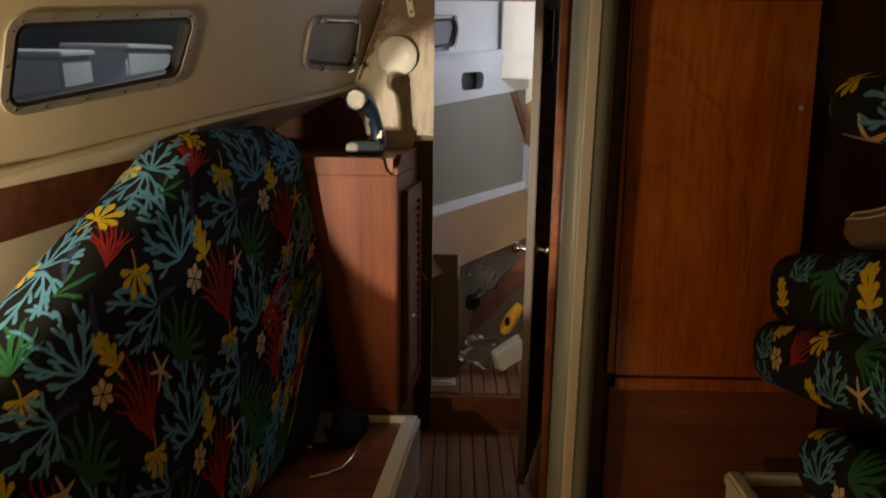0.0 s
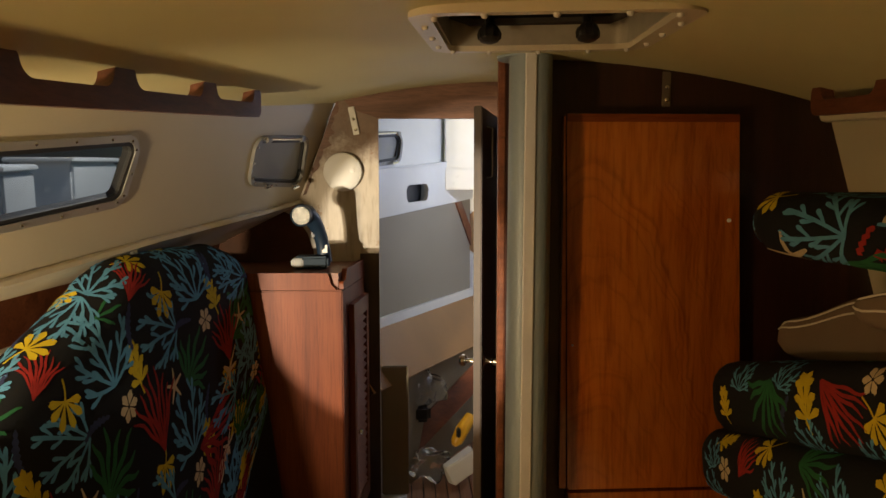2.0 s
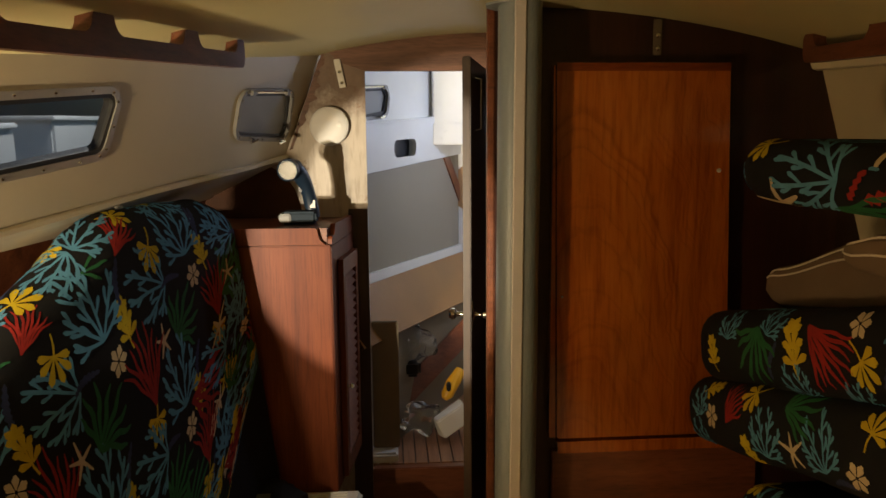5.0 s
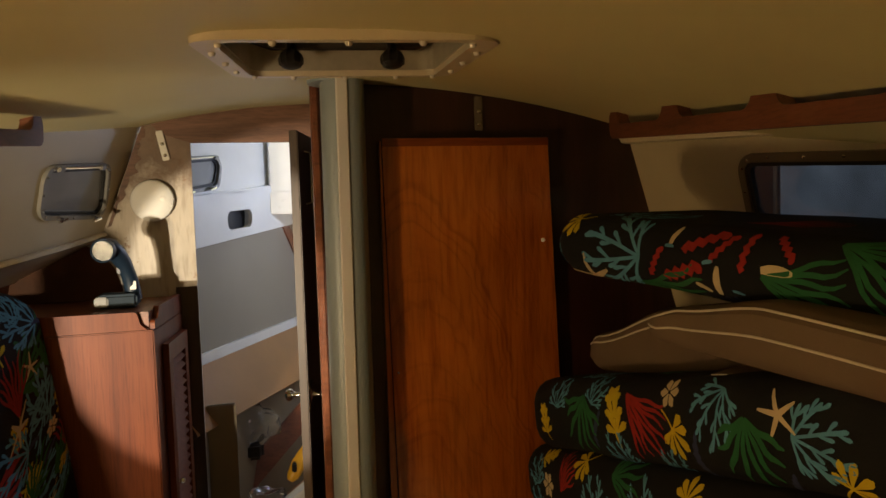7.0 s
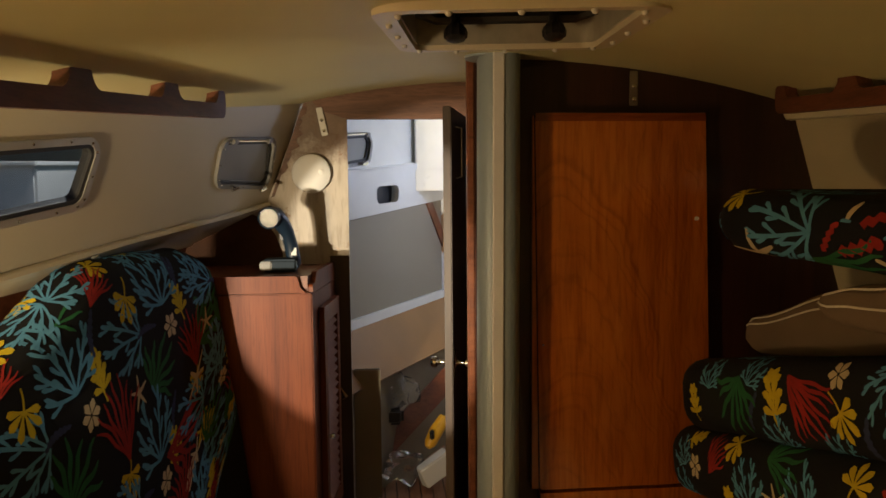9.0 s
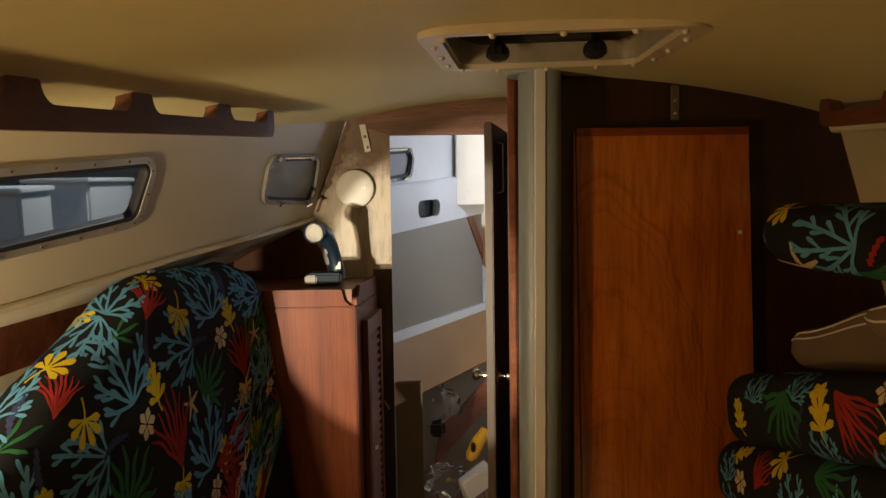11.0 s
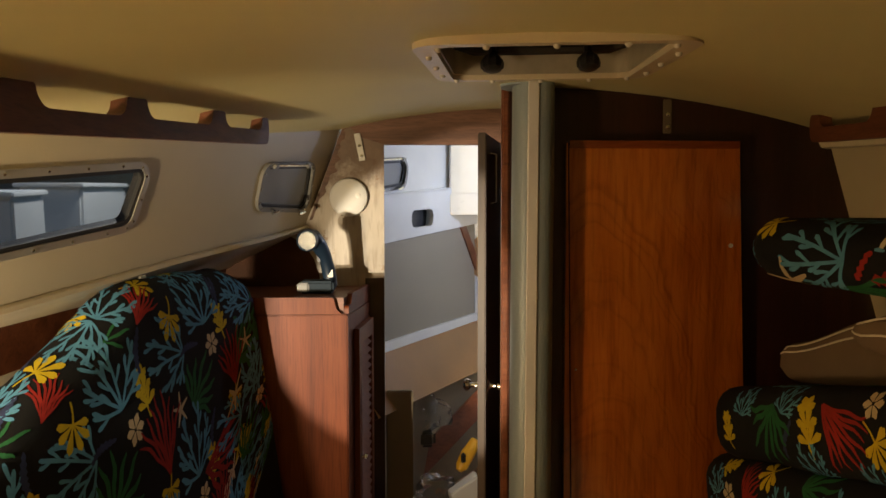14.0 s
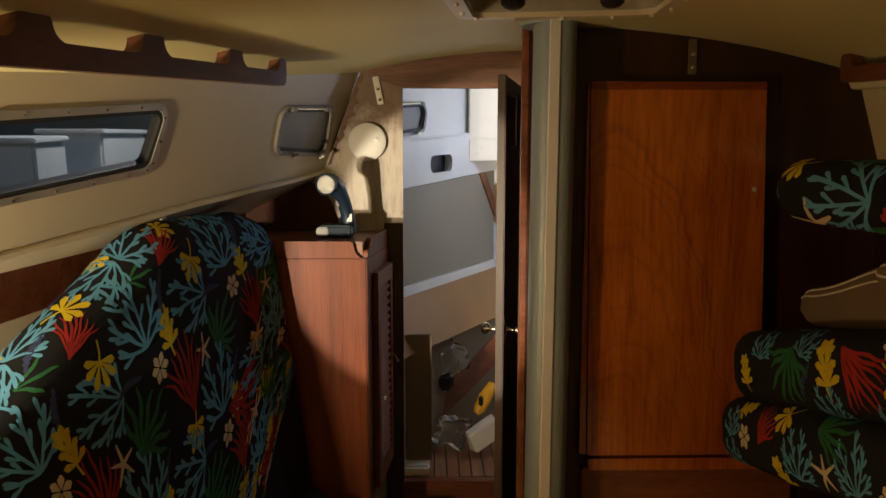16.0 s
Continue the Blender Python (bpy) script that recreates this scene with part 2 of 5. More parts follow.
# ---- mesh helpers ----
def mesh_object(name, bm, mat, smooth=True):
    me = bpy.data.meshes.new(name)
    bmesh.ops.recalc_face_normals(bm, faces=bm.faces)
    bm.to_mesh(me)
    bm.free()
    me.materials.append(mat)
    if smooth:
        me.set_sharp_from_angle(angle=radians(38))
        for p in me.polygons:
            p.use_smooth = True
    return new(name, me)


def part(name, bm, mat, parent, label=""):
    ob = mesh_object(name, bm, mat)
    ob.parent = parent
    ob.matrix_parent_inverse = parent.matrix_world.inverted()
    if label:
        ob["label"] = label
    return ob


def thing(name, label, category, place=(0, 0, 0), group=""):
    ob = new(name)
    ob.empty_display_size = 0.05
    ob.location = place
    bpy.context.view_layer.update()
    return tagged(ob, label, category, group)


def setting(name, bm, mat, label, category="structure"):
    return tagged(mesh_object(name, bm, mat), label, category, kind="structure")


def box(x0, x1, y0, y1, z0, z1, bevel=0.0, m=None, bm=None, segments=2):
    bm = bm or bmesh.new()
    made = bmesh.ops.create_cube(bm, size=1.0)["verts"]
    bmesh.ops.transform(bm, verts=made, matrix=Matrix.LocRotScale(((x0 + x1) / 2, (y0 + y1) / 2, (z0 + z1) / 2), None, (x1 - x0, y1 - y0, z1 - z0)))
    if bevel:
        edges = list({e for v in made for e in v.link_edges})
        made = list({v for f in bmesh.ops.bevel(bm, geom=edges, offset=bevel, segments=segments, affect="EDGES")["faces"] for v in f.verts} | {v for v in made if v.is_valid})
    if m is not None:
        bmesh.ops.transform(bm, verts=[v for v in made if v.is_valid], matrix=m)
    return bm


def outline(corners, radius, steps=6):
    """A closed outline with its corners rounded."""
    out = []
    k = len(corners)
    for i in range(k):
        p, a, b = Vector(corners[i]), Vector(corners[i - 1]), Vector(corners[(i + 1) % k])
        r = radius[i] if isinstance(radius, (list, tuple)) else radius
        if r <= 0:
            out.append(p)
            continue
        u, w = (a - p).normalized(), (b - p).normalized()
        half = u.angle(w) / 2
        d = r / math.tan(half)
        c = p + (u + w).normalized() * (r / math.sin(half))
        s, e = p + u * d - c, p + w * d - c
        for j in range(steps + 1):
            f = j / steps
            v = (s * (1 - f) + e * f)
            out.append(c + v.normalized() * r)
    return out


def slab(outer, holes, z0, z1, m, bm=None):
    """A plate with holes, from outlines in its own plane, from depth z0 to z1."""
    bm = bm or bmesh.new()
    flat = bmesh.new()
    loops = []
    for loop in (outer, *holes):
        vs = [flat.verts.new((p[0], p[1], 0)) for p in loop]
        for i in range(len(vs)):
            flat.edges.new((vs[i - 1], vs[i]))
        loops.append([Vector((p[0], p[1])) for p in loop])
    bmesh.ops.triangle_fill(flat, use_beauty=True, edges=flat.edges[:])
    flat.verts.index_update()
    for z in (z0, z1):
        vs = [bm.verts.new(m @ Vector((v.co.x, v.co.y, z))) for v in flat.verts]
        for f in flat.faces:
            bm.faces.new([vs[v.index] for v in f.verts])
    flat.free()
    for loop in loops:
        a = [bm.verts.new(m @ Vector((p.x, p.y, z0))) for p in loop]
        b = [bm.verts.new(m @ Vector((p.x, p.y, z1))) for p in loop]
        for i in range(len(loop)):
            bm.faces.new((a[i - 1], a[i], b[i], b[i - 1]))
    bmesh.ops.remove_doubles(bm, verts=bm.verts, dist=1e-5)
    return bm


def grown(corners, d):
    c = sum((Vector(p) for p in corners), Vector((0, 0))) / len(corners)
    out = []
    for p in corners:
        v = Vector(p) - c
        out.append(c + Vector((v.x + d * (1 if v.x > 0 else -1), v.y + d * (1 if v.y > 0 else -1))))
    return out


def tube(points, radius, sides=8, bm=None, m=None):
    bm = bm or bmesh.new()
    pts = [Vector(p) for p in points]
    rings = []
    side = None
    for i, p in enumerate(pts):
        d = (pts[min(i + 1, len(pts) - 1)] - pts[max(i - 1, 0)]).normalized()
        if side is None:
            side = d.orthogonal().normalized()
        side = (side - d * side.dot(d)).normalized()
        other = d.cross(side)
        r = radius[i] if isinstance(radius, (list, tuple)) else radius
        ring = []
        for j in range(sides):
            a = 2 * math.pi * j / sides
            q = p + (side * math.cos(a) + other * math.sin(a)) * r
            ring.append(bm.verts.new(m @ q if m is not None else q))
        rings.append(ring)
    for a, b in zip(rings, rings[1:]):
        for j in range(sides):
            bm.faces.new((a[j], a[(j + 1) % sides], b[(j + 1) % sides], b[j]))
    bm.faces.new(rings[0][::-1])
    bm.faces.new(rings[-1])
    return bm


def lathe(profile, m, sides=28, bm=None):
    """A turned shape: (radius, height) pairs round its own z."""
    bm = bm or bmesh.new()
    rings = []
    for r, z in profile:
        rings.append([bm.verts.new(m @ Vector((max(r, 1e-4) * math.cos(2 * math.pi * j / sides), max(r, 1e-4) * math.sin(2 * math.pi * j / sides), z))) for j in range(sides)])
    for a, b in zip(rings, rings[1:]):
        for j in range(sides):
            bm.faces.new((a[j], a[(j + 1) % sides], b[(j + 1) % sides], b[j]))
    bm.faces.new(rings[0][::-1])
    bm.faces.new(rings[-1])
    return bm


def frame_of(origin, ax, ay):
    """A pose whose local x runs along ax and y, as nearly as it can, along ay."""
    x = Vector(ax).normalized()
    z = x.cross(Vector(ay)).normalized()
    y = z.cross(x)
    m = Matrix((x, y, z)).transposed().to_4x4()
    m.translation = Vector(origin)
    return m


# ---- the plan: lines of the hull ----
AXIS = radians(7.3)                       # the boat's centre line, turned to the right of +y
AHEAD, RIGHT = Vector((math.sin(AXIS), math.cos(AXIS), 0)), Vector((math.cos(AXIS), -math.sin(AXIS), 0))
MID = Vector((0.28, 1.45, 0))             # under the hatch
PORT = frame_of((-0.6266, 1.9264, 1.5907), (0.3548, 0.9323, 0.0699), (0.2757, -0.1757, 0.9451))   # left cabin side, z inwards
STAR = frame_of((1.28, 2.01, 1.526), (0.1152, -0.9921, -0.0501), (-0.2789, -0.0807, 0.9569))      # right cabin side, x runs aft, z inwards
BULK_L, BULK_R = 2.85, 2.01               # faces of the two bulkheads


def deck(X):
    a = abs(X)
    return 0.17 * a * a if a < 0.8 else 0.1088 + (0.12 if X < 0 else 0.272) * (a - 0.8)


def deck_z(X, Y):
    return 1.771 + 0.073 * Y - deck(X)


def on_deck(X, Y, below=0.0):
    p = MID + RIGHT * X + AHEAD * Y
    p.z = deck_z(X, Y) - below
    return p


def deck_at(x, y):
    q = Vector((x, y, 0)) - MID
    return deck_z(q.dot(RIGHT), q.dot(AHEAD))


# ---- deckhead with the hatch opening ----
HC, HX, HY0, HY1 = 0.040, 0.200, -0.292, 0.215   # centre, half width and ends of the hatch opening


def ceiling():
    bm = bmesh.new()
    xs = sorted([-1.5 + 0.1 * i for i in range(31)] + [HC - HX, HC + HX])
    ys = sorted([-3.2 + 0.2 * i for i in range(29)] + [HY0, HY1])
    for lift in (0.0, 0.035):
        grid = []
        for Y in ys:
            # the edges stop just outside the cabin sides
            lo, hi = max(-2.2, min(-0.75, -1.17 + 0.38 * Y)), 1.08 - 0.116 * Y
            cols = [-0.6 + (X + 0.6) / 0.9 * (-0.6 - lo) if X < -0.6 else 0.6 + (X - 0.6) / 0.9 * (hi - 0.6) if X > 0.6 else X for X in xs]
            grid.append([bm.verts.new(on_deck(X, Y, -lift)) for X in cols])
        for j in range(len(ys) - 1):
            for i in range(len(xs) - 1):
                X, Y = (xs[i] + xs[i + 1]) / 2, (ys[j] + ys[j + 1]) / 2
                if abs(X - HC) < HX and HY0 < Y < HY1:
                    continue
                bm.faces.new((grid[j][i], grid[j][i + 1], grid[j + 1][i + 1], grid[j + 1][i]))
    return setting("ceiling", bm, CEILING, "cream moulded deckhead, lit warm from one side", "ceiling")


ceiling()

# ---- left cabin side ----
WIN_L = [(-0.530, -0.202), (-0.042, -0.160), (-0.014, -0.008), (-0.520, -0.030)]
PORT_L = [(0.560, -0.150), (0.905, -0.180), (0.870, -0.010), (0.545, -0.010)]
hole = outline(WIN_L, 0.030)
small = outline(PORT_L, 0.035)
bm = slab([(-3.4, -0.345), (-0.5, -0.332), (0.15, -0.292), (0.69, -0.272), (1.01, -0.249), (1.09, 0.30), (-3.4, 0.30)], [hole, small], -0.03, 0.0, PORT)
setting("wall_port", bm, LINER, "cream painted sloping cabin side", "wall")
# the moulded ledge and the hull lining under it
low_a, low_b = PORT @ Vector((-0.533, -0.371, 0.0)), Vector((-0.660, 2.850, 1.255))
low_c = PORT @ Vector((-3.3, -0.390, 0.0))
upper = [PORT @ Vector((s, u, 0.0)) for s, u in ((-3.3, -0.345), (-0.5, -0.332), (0.15, -0.292), (0.69, -0.272), (1.01, -0.249))]
lower = [low_c, low_a, low_a.lerp(low_b, 0.48), low_a.lerp(low_b, 0.80), low_b]
inward = Vector((0.914, -0.348, 0.0))
bm = bmesh.new()
rings = []
for p, q, w in zip(upper, lower, (0.022, 0.022, 0.022, 0.019, 0.015)):
    # a rounded lip at the top, then the face turning down and out
    rings.append([bm.verts.new(v) for v in (p - inward * 0.02 + Vector((0, 0, 0.01)), p + Vector((0, 0, 0.004)), p + inward * w * 0.7, p + inward * w - Vector((0, 0, 0.010)),
                                            p.lerp(q, 0.5) + inward * w * 1.35, q + inward * w * 1.4 + Vector((0, 0, 0.008)), q + inward * w, q - inward * 0.03)])
for a, b in zip(rings, rings[1:]):
    for i in range(7):
        bm.faces.new((a[i], a[i + 1], b[i + 1], b[i]))
setting("trim_ledge_port", bm, CREAM, "cream moulded ledge along the cabin side", "ledge")


def hull_band(name, drop0, drop1, out0, out1, mat, label):
    bm = bmesh.new()
    rows = [[bm.verts.new(p - Vector((0, 0, d)) - inward * o) for p in (low_c, low_a, low_b + (low_b - low_a).normalized() * 0.03)] for d, o in ((drop0, out0), (drop1, out1), (drop1, out1 + 0.02), (drop0, out0 + 0.02))]
    for a, b in zip(rows, rows[1:] + rows[:1]):
        for i in range(2):
            bm.faces.new((a[i], a[i + 1], b[i + 1], b[i]))
    setting(name, bm, mat, label, "wall")


hull_band("wall_hull_strip_port", -0.004, 0.125, 0.004, 0.030, BOARD, "brown wooden hull lining under the ledge")
hull_band("wall_hull_port", 0.125, 1.45, 0.026, 0.10, CREAM, "cream hull lining behind the settee")
clip = thing("ledge_clip", "small metal clip screwed to the ledge", "clip", PORT @ Vector((-0.005, -0.35, 0.02)))
part("plate", box(0.000, 0.024, -0.352, -0.302, 0.030, 0.040, 0.002, PORT), ALUMINIUM, clip)
part("screw", lathe([(0.004, 0), (0.003, 0.003)], PORT @ Matrix.Translation((0.012, -0.315, 0.040)), 8), CHROME, clip)


def cabin_window(name, corners, radius, m, pane_mat, label, border, depth, frame_mat, screws, gasket=True):
    """A framed window let into a sloping side: frame, gasket, pane and screw heads."""
    ob = thing(name, label, "window", m @ Vector((corners[0][0], corners[0][1], 0)))
    ob["kind"] = "structure"
    hole = outline(corners, radius)
    part("window_frame", slab(outline(grown(corners, border), radius + border), [outline(grown(corners, 0.001), radius)], 0.0, depth, m), frame_mat, ob)
    if gasket:
        part("gasket", slab(outline(grown(corners, 0.002), radius), [outline(grown(corners, -0.010), radius * 0.7)], -0.028 if m is PORT else -0.013, 0.002, m), RUBBER, ob, "black rubber gasket")
    pane = part("pane", slab(outline(grown(corners, -0.002), radius), [], -0.010, -0.006, m), pane_mat, ob)
    pane.visible_shadow = False
    edge = outline(grown(corners, border * 0.55), radius + border * 0.5, 2)
    for a, b in zip(edge, edge[1:] + edge[:1]):
        steps = max(1, round((a - b).length / screws))
        for i in range(steps):
            p = a.lerp(b, (i + 0.5) / steps)
            part("screw", lathe([(0.004, 0), (0.004, 0.0015), (0.002, 0.003)], m @ Matrix.Translation((p.x, p.y, depth)), 8), CHROME, ob)
    return ob


cabin_window("window_1", WIN_L, 0.030, PORT, PANE, "long fixed cabin window in an aluminium frame", 0.020, 0.005, ALUMINIUM, 0.10)


def opening_port(name, corners, m, label):
    """A small opening port: frame, screen, hinge lugs and dogs."""
    ob = cabin_window(name, corners, 0.035, m, SCREEN, label, 0.016, 0.012, GREYPLASTIC, 0.5)
    lo = (Vector(corners[0]), Vector(corners[1]))
    hi = (Vector(corners[3]), Vector(corners[2]))
    for f in (0.22, 0.78):
        p = lo[0].lerp(lo[1], f)
        bm = tube([m @ Vector((p.x, p.y - 0.004, 0.012)), m @ Vector((p.x, p.y - 0.008, 0.035))], 0.006)
        tube([m @ Vector((p.x - 0.016, p.y - 0.014, 0.03)), m @ Vector((p.x + 0.016, p.y - 0.006, 0.034))], 0.0055, bm=bm)
        part("dog", bm, CHROME, ob, "chrome screw dog")
    for f in (0.15, 0.85):
        p = hi[0].lerp(hi[1], f)
        part("hinge", box(p.x - 0.016, p.x + 0.016, p.y - 0.004, p.y + 0.014, 0.01, 0.024, 0.004, m), GREYPLASTIC, ob)
    part("hinge_pin", tube([m @ Vector((hi[0].x + 0.03, hi[0].y + 0.008, 0.017)), m @ Vector((hi[1].x - 0.03, hi[1].y + 0.006, 0.017))], 0.004), CHROME, ob)
    return ob


opening_port("window_2", PORT_L, PORT, "small opening port with a grey screen, closed")

# ---- right cabin side ----
WIN_R = [(0.430, -0.085), (1.30, -0.110), (1.30, 0.062), (0.430, 0.062)]
bm = slab([(-0.02, -0.9), (3.3, -0.9), (3.3, 0.13), (-0.02, 0.13)], [outline(WIN_R, 0.03)], -0.014, 0.0, STAR)
setting("wall_starboard", bm, LINER, "cream painted sloping cabin side", "wall")
cabin_window("window_3", WIN_R, 0.030, STAR, PANE, "long cabin window with dusk light outside", 0.022, 0.009, DIMALUMINIUM, 0.10)
lip = [(-0.03, 0.128), (0.016, 0.128), (0.030, 0.136), (0.034, 0.150), (0.030, 0.166), (-0.03, 0.178)]
bm = bmesh.new()
rings = [[bm.verts.new(STAR @ Vector((s, u, z))) for z, u in lip] for s in (-0.01, 1.0, 2.0, 3.3)]
for a, b in zip(rings, rings[1:]):
    for i in range(len(lip)):
        bm.faces.new((a[i - 1], a[i], b[i], b[i - 1]))
setting("trim_lip_starboard", bm, CREAM, "cream moulded lip under the grab rail", "ledge")

# ---- bulkheads ----
XZ_L = frame_of((0, BULK_L, 0), (1, 0, 0), (0, 0, 1))
XZ_R = frame_of((0, BULK_R, 0), (1, 0, 0), (0, 0, 1))
DOOR = [(-0.053, 0.145), (0.425, 0.145), (0.425, 1.731), (-0.053, 1.731)]
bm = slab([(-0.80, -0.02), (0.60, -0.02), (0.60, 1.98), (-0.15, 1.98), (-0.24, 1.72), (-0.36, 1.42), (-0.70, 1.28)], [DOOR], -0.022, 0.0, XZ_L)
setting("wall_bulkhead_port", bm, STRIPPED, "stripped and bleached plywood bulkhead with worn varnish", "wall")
top = [(x, deck_at(x, BULK_L) + 0.02) for x in (0.42, 0.3, 0.2, 0.1, 0.0, -0.1, -0.2)]
bm = slab([(-0.15, 1.762), (-0.053, 1.731), (0.425, 1.731), *top], [], 0.0, 0.005, XZ_L)
setting("trim_lintel", bm, LINTEL, "worn brown teak lintel over the doorway", "trim")
edge = [(-0.345 + (z - 1.435) * 0.36, z) for z in (1.435, 1.76)]
inner = []
for k in range(24):
    z = 1.80 - 0.36 * k / 23
    inner.append((-0.345 + (z - 1.435) * 0.36 + 0.008 + 0.05 * abs(noise.noise(Vector((z * 23, 3.1, 0)))), z))
bm = slab([*edge, (-0.20, 1.81), *inner], [], 0.0, 0.003, XZ_L)
setting("trim_bulkhead_margin", bm, LINTEL, "old dark varnish left along the bulkhead edge", "trim")
# a thin dome-shaped plate, much darker than the veneer around it
bm = slab([(-0.79, 1.15), (-0.30, 1.15), (-0.308, 1.225), (-0.330, 1.29), (-0.362, 1.335), (-0.40, 1.364), (-0.44, 1.381), (-0.487, 1.388), (-0.54, 1.379), (-0.60, 1.355), (-0.69, 1.31), (-0.79, 1.26)], [], 0.0, 0.002, XZ_L)
setting("trim_brown_dome", bm, DARKBROWN, "brown dome-shaped patch on the bulkhead", "trim")
# dark board put where the cabinet throws its shadow on the bulkhead
setting("trim_cabinet_shade", box(-0.128, -0.054, BULK_L - 0.004, BULK_L + 0.02, 0.0, 1.209, 0.001), DARKWOOD, "dark strip beside the doorway standing in for the cabinet shadow", "trim")
setting("trim_sill", box(-0.053, 0.43, BULK_L - 0.012, BULK_L + 0.03, 0.0, 0.147, 0.004), BOARD, "red-brown wooden doorway sill", "sill")
bm = slab([(0.325, -0.02), (1.75, -0.02), (1.75, 1.98), (0.325, 1.98)], [], -0.022, 0.0, XZ_R)
setting("wall_bulkhead_starboard", bm, DARKWOOD, "dark red-brown mahogany bulkhead", "wall")
setting("trim_bulkhead_edge", box(0.304, 0.325, BULK_R - 0.004, BULK_R + 0.026, 0.0, 1.83, 0.004), BOARD, "reddish wooden edge strip on the bulkhead", "trim")
setting("wall_head", box(0.445, 0.465, BULK_R + 0.024, BULK_L - 0.001, 0.0, 1.98), DARKWOOD, "dark wooden side of the head compartment", "wall")
setting("wall_aft", box(-1.9, 2.0, -1.32, -1.30, -0.02, 2.0), LINER, "plain cream wall at the after end", "wall")

# ---- soles ----
setting("floor", box(-1.9, 2.0, -1.35, BULK_L + 0.01, -0.05, -0.006), CAULK, "dark seams of the saloon sole", "floor")
setting("floor_forward", box(-0.6, 1.4, BULK_L + 0.031, 4.6, 0.06, 0.140), CAULK, "dark seams of the forward sole", "floor")

# ---- mast, door, table, cabinet ----
def mast():
    ob = thing("mast", "grey painted mast with a cream cable cover", "mast", (0.358, 1.925, 0))
    bm = bmesh.new()
    rings = []
    for z in (-0.005, 0.6, 1.2, deck_at(0.36, 1.9) + 0.02):
        rings.append([])
        cx = 0.366 + 0.009 * z / 1.8
        for j in range(40):
            a = 2 * math.pi * j / 40
            c, s = math.cos(a), math.sin(a)
            rings[-1].append(bm.verts.new((cx + 0.0545 * math.copysign(abs(c) ** 0.75, c), 1.912 + 0.062 * math.copysign(abs(s) ** 0.75, s), z)))
    for a, b in zip(rings, rings[1:]):
        for j in range(40):
            bm.faces.new((a[j], a[(j + 1) % 40], b[(j + 1) % 40], b[j]))
    part("mast_section", bm, MASTGREY, ob)
    bm = bmesh.new()
    rings = []
    for z in (0.0, deck_at(0.36, 1.9)):
        cx = 0.355 + 0.011 * z / 1.8
        rings.append([bm.verts.new((cx + x, 1.850 - y, z)) for x, y in ((-0.0145, -0.01), (-0.0145, 0.003), (-0.012, 0.005), (0.012, 0.005), (0.0145, 0.003), (0.0145, -0.01))])
    for i in range(6):
        bm.faces.new((rings[0][i - 1], rings[0][i], rings[1][i], rings[1][i - 1]))
    part("cable_cover", bm, MASTSTRIP, ob, "cream plastic strip")
    bm = lathe([(0.064, -0.010), (0.070, -0.009), (0.072, 0.0), (0.072, 0.02)], Matrix.Translation((0.360, 1.925, deck_at(0.36, 1.92))), 32)
    part("mast_collar", bm, MASTGREY, ob)
    return ob


mast()


def cabin_door():
    hinge, free = Vector((0.418, 2.815, 0)), Vector((0.274, 2.27, 0))
    w = (hinge - free).length
    m = frame_of(free, hinge - free, (0, 0, 1))
    ob = thing("door_1", "dark varnished cabin door standing open, edge-on", "door", free)
    ob["kind"] = "structure"
    part("door_leaf", box(0.012, w, 0.085, 1.716, -0.011, 0.011, 0.002, m), DOORWOOD, ob)
    part("door_edging", box(-0.002, 0.012, 0.085, 1.716, -0.013, 0.013, 0.003, m), EDGEWOOD, ob, "paler wooden edging")
    for side in (-1, 1):
        n = m @ pose(0.045, 0.905, 0.011 * side, 0 if side > 0 else 180)
        handle = part("door_handle", lathe([(0.021, 0), (0.021, 0.004), (0.010, 0.008), (0.007, 0.022), (0.009, 0.03), (0.018, 0.036), (0.020, 0.046), (0.015, 0.054), (0.001, 0.056)], n, 20), CHROME, ob, "chrome knob")
        part("latch_plate", box(0.03, 0.06, 0.86, 0.95, 0.011 if side > 0 else -0.013, 0.013 if side > 0 else -0.011, 0.001, m), CHROME, ob, "chrome plate")
    part("towel_hook", tube([m @ Vector((0.11, 1.66, 0.012)), m @ Vector((0.11, 1.655, 0.03)), m @ Vector((0.11, 1.50, 0.03)), m @ Vector((0.11, 1.495, 0.012))], 0.0022), ALUMINIUM, ob, "slim chrome bar")
    for z in (0.3, 1.62):
        part("hinge", tube([m @ Vector((w - 0.004, z, 0.014)), m @ Vector((w - 0.004, z + 0.06, 0.014))], 0.006), CHROME, ob)
    return ob


cabin_door()


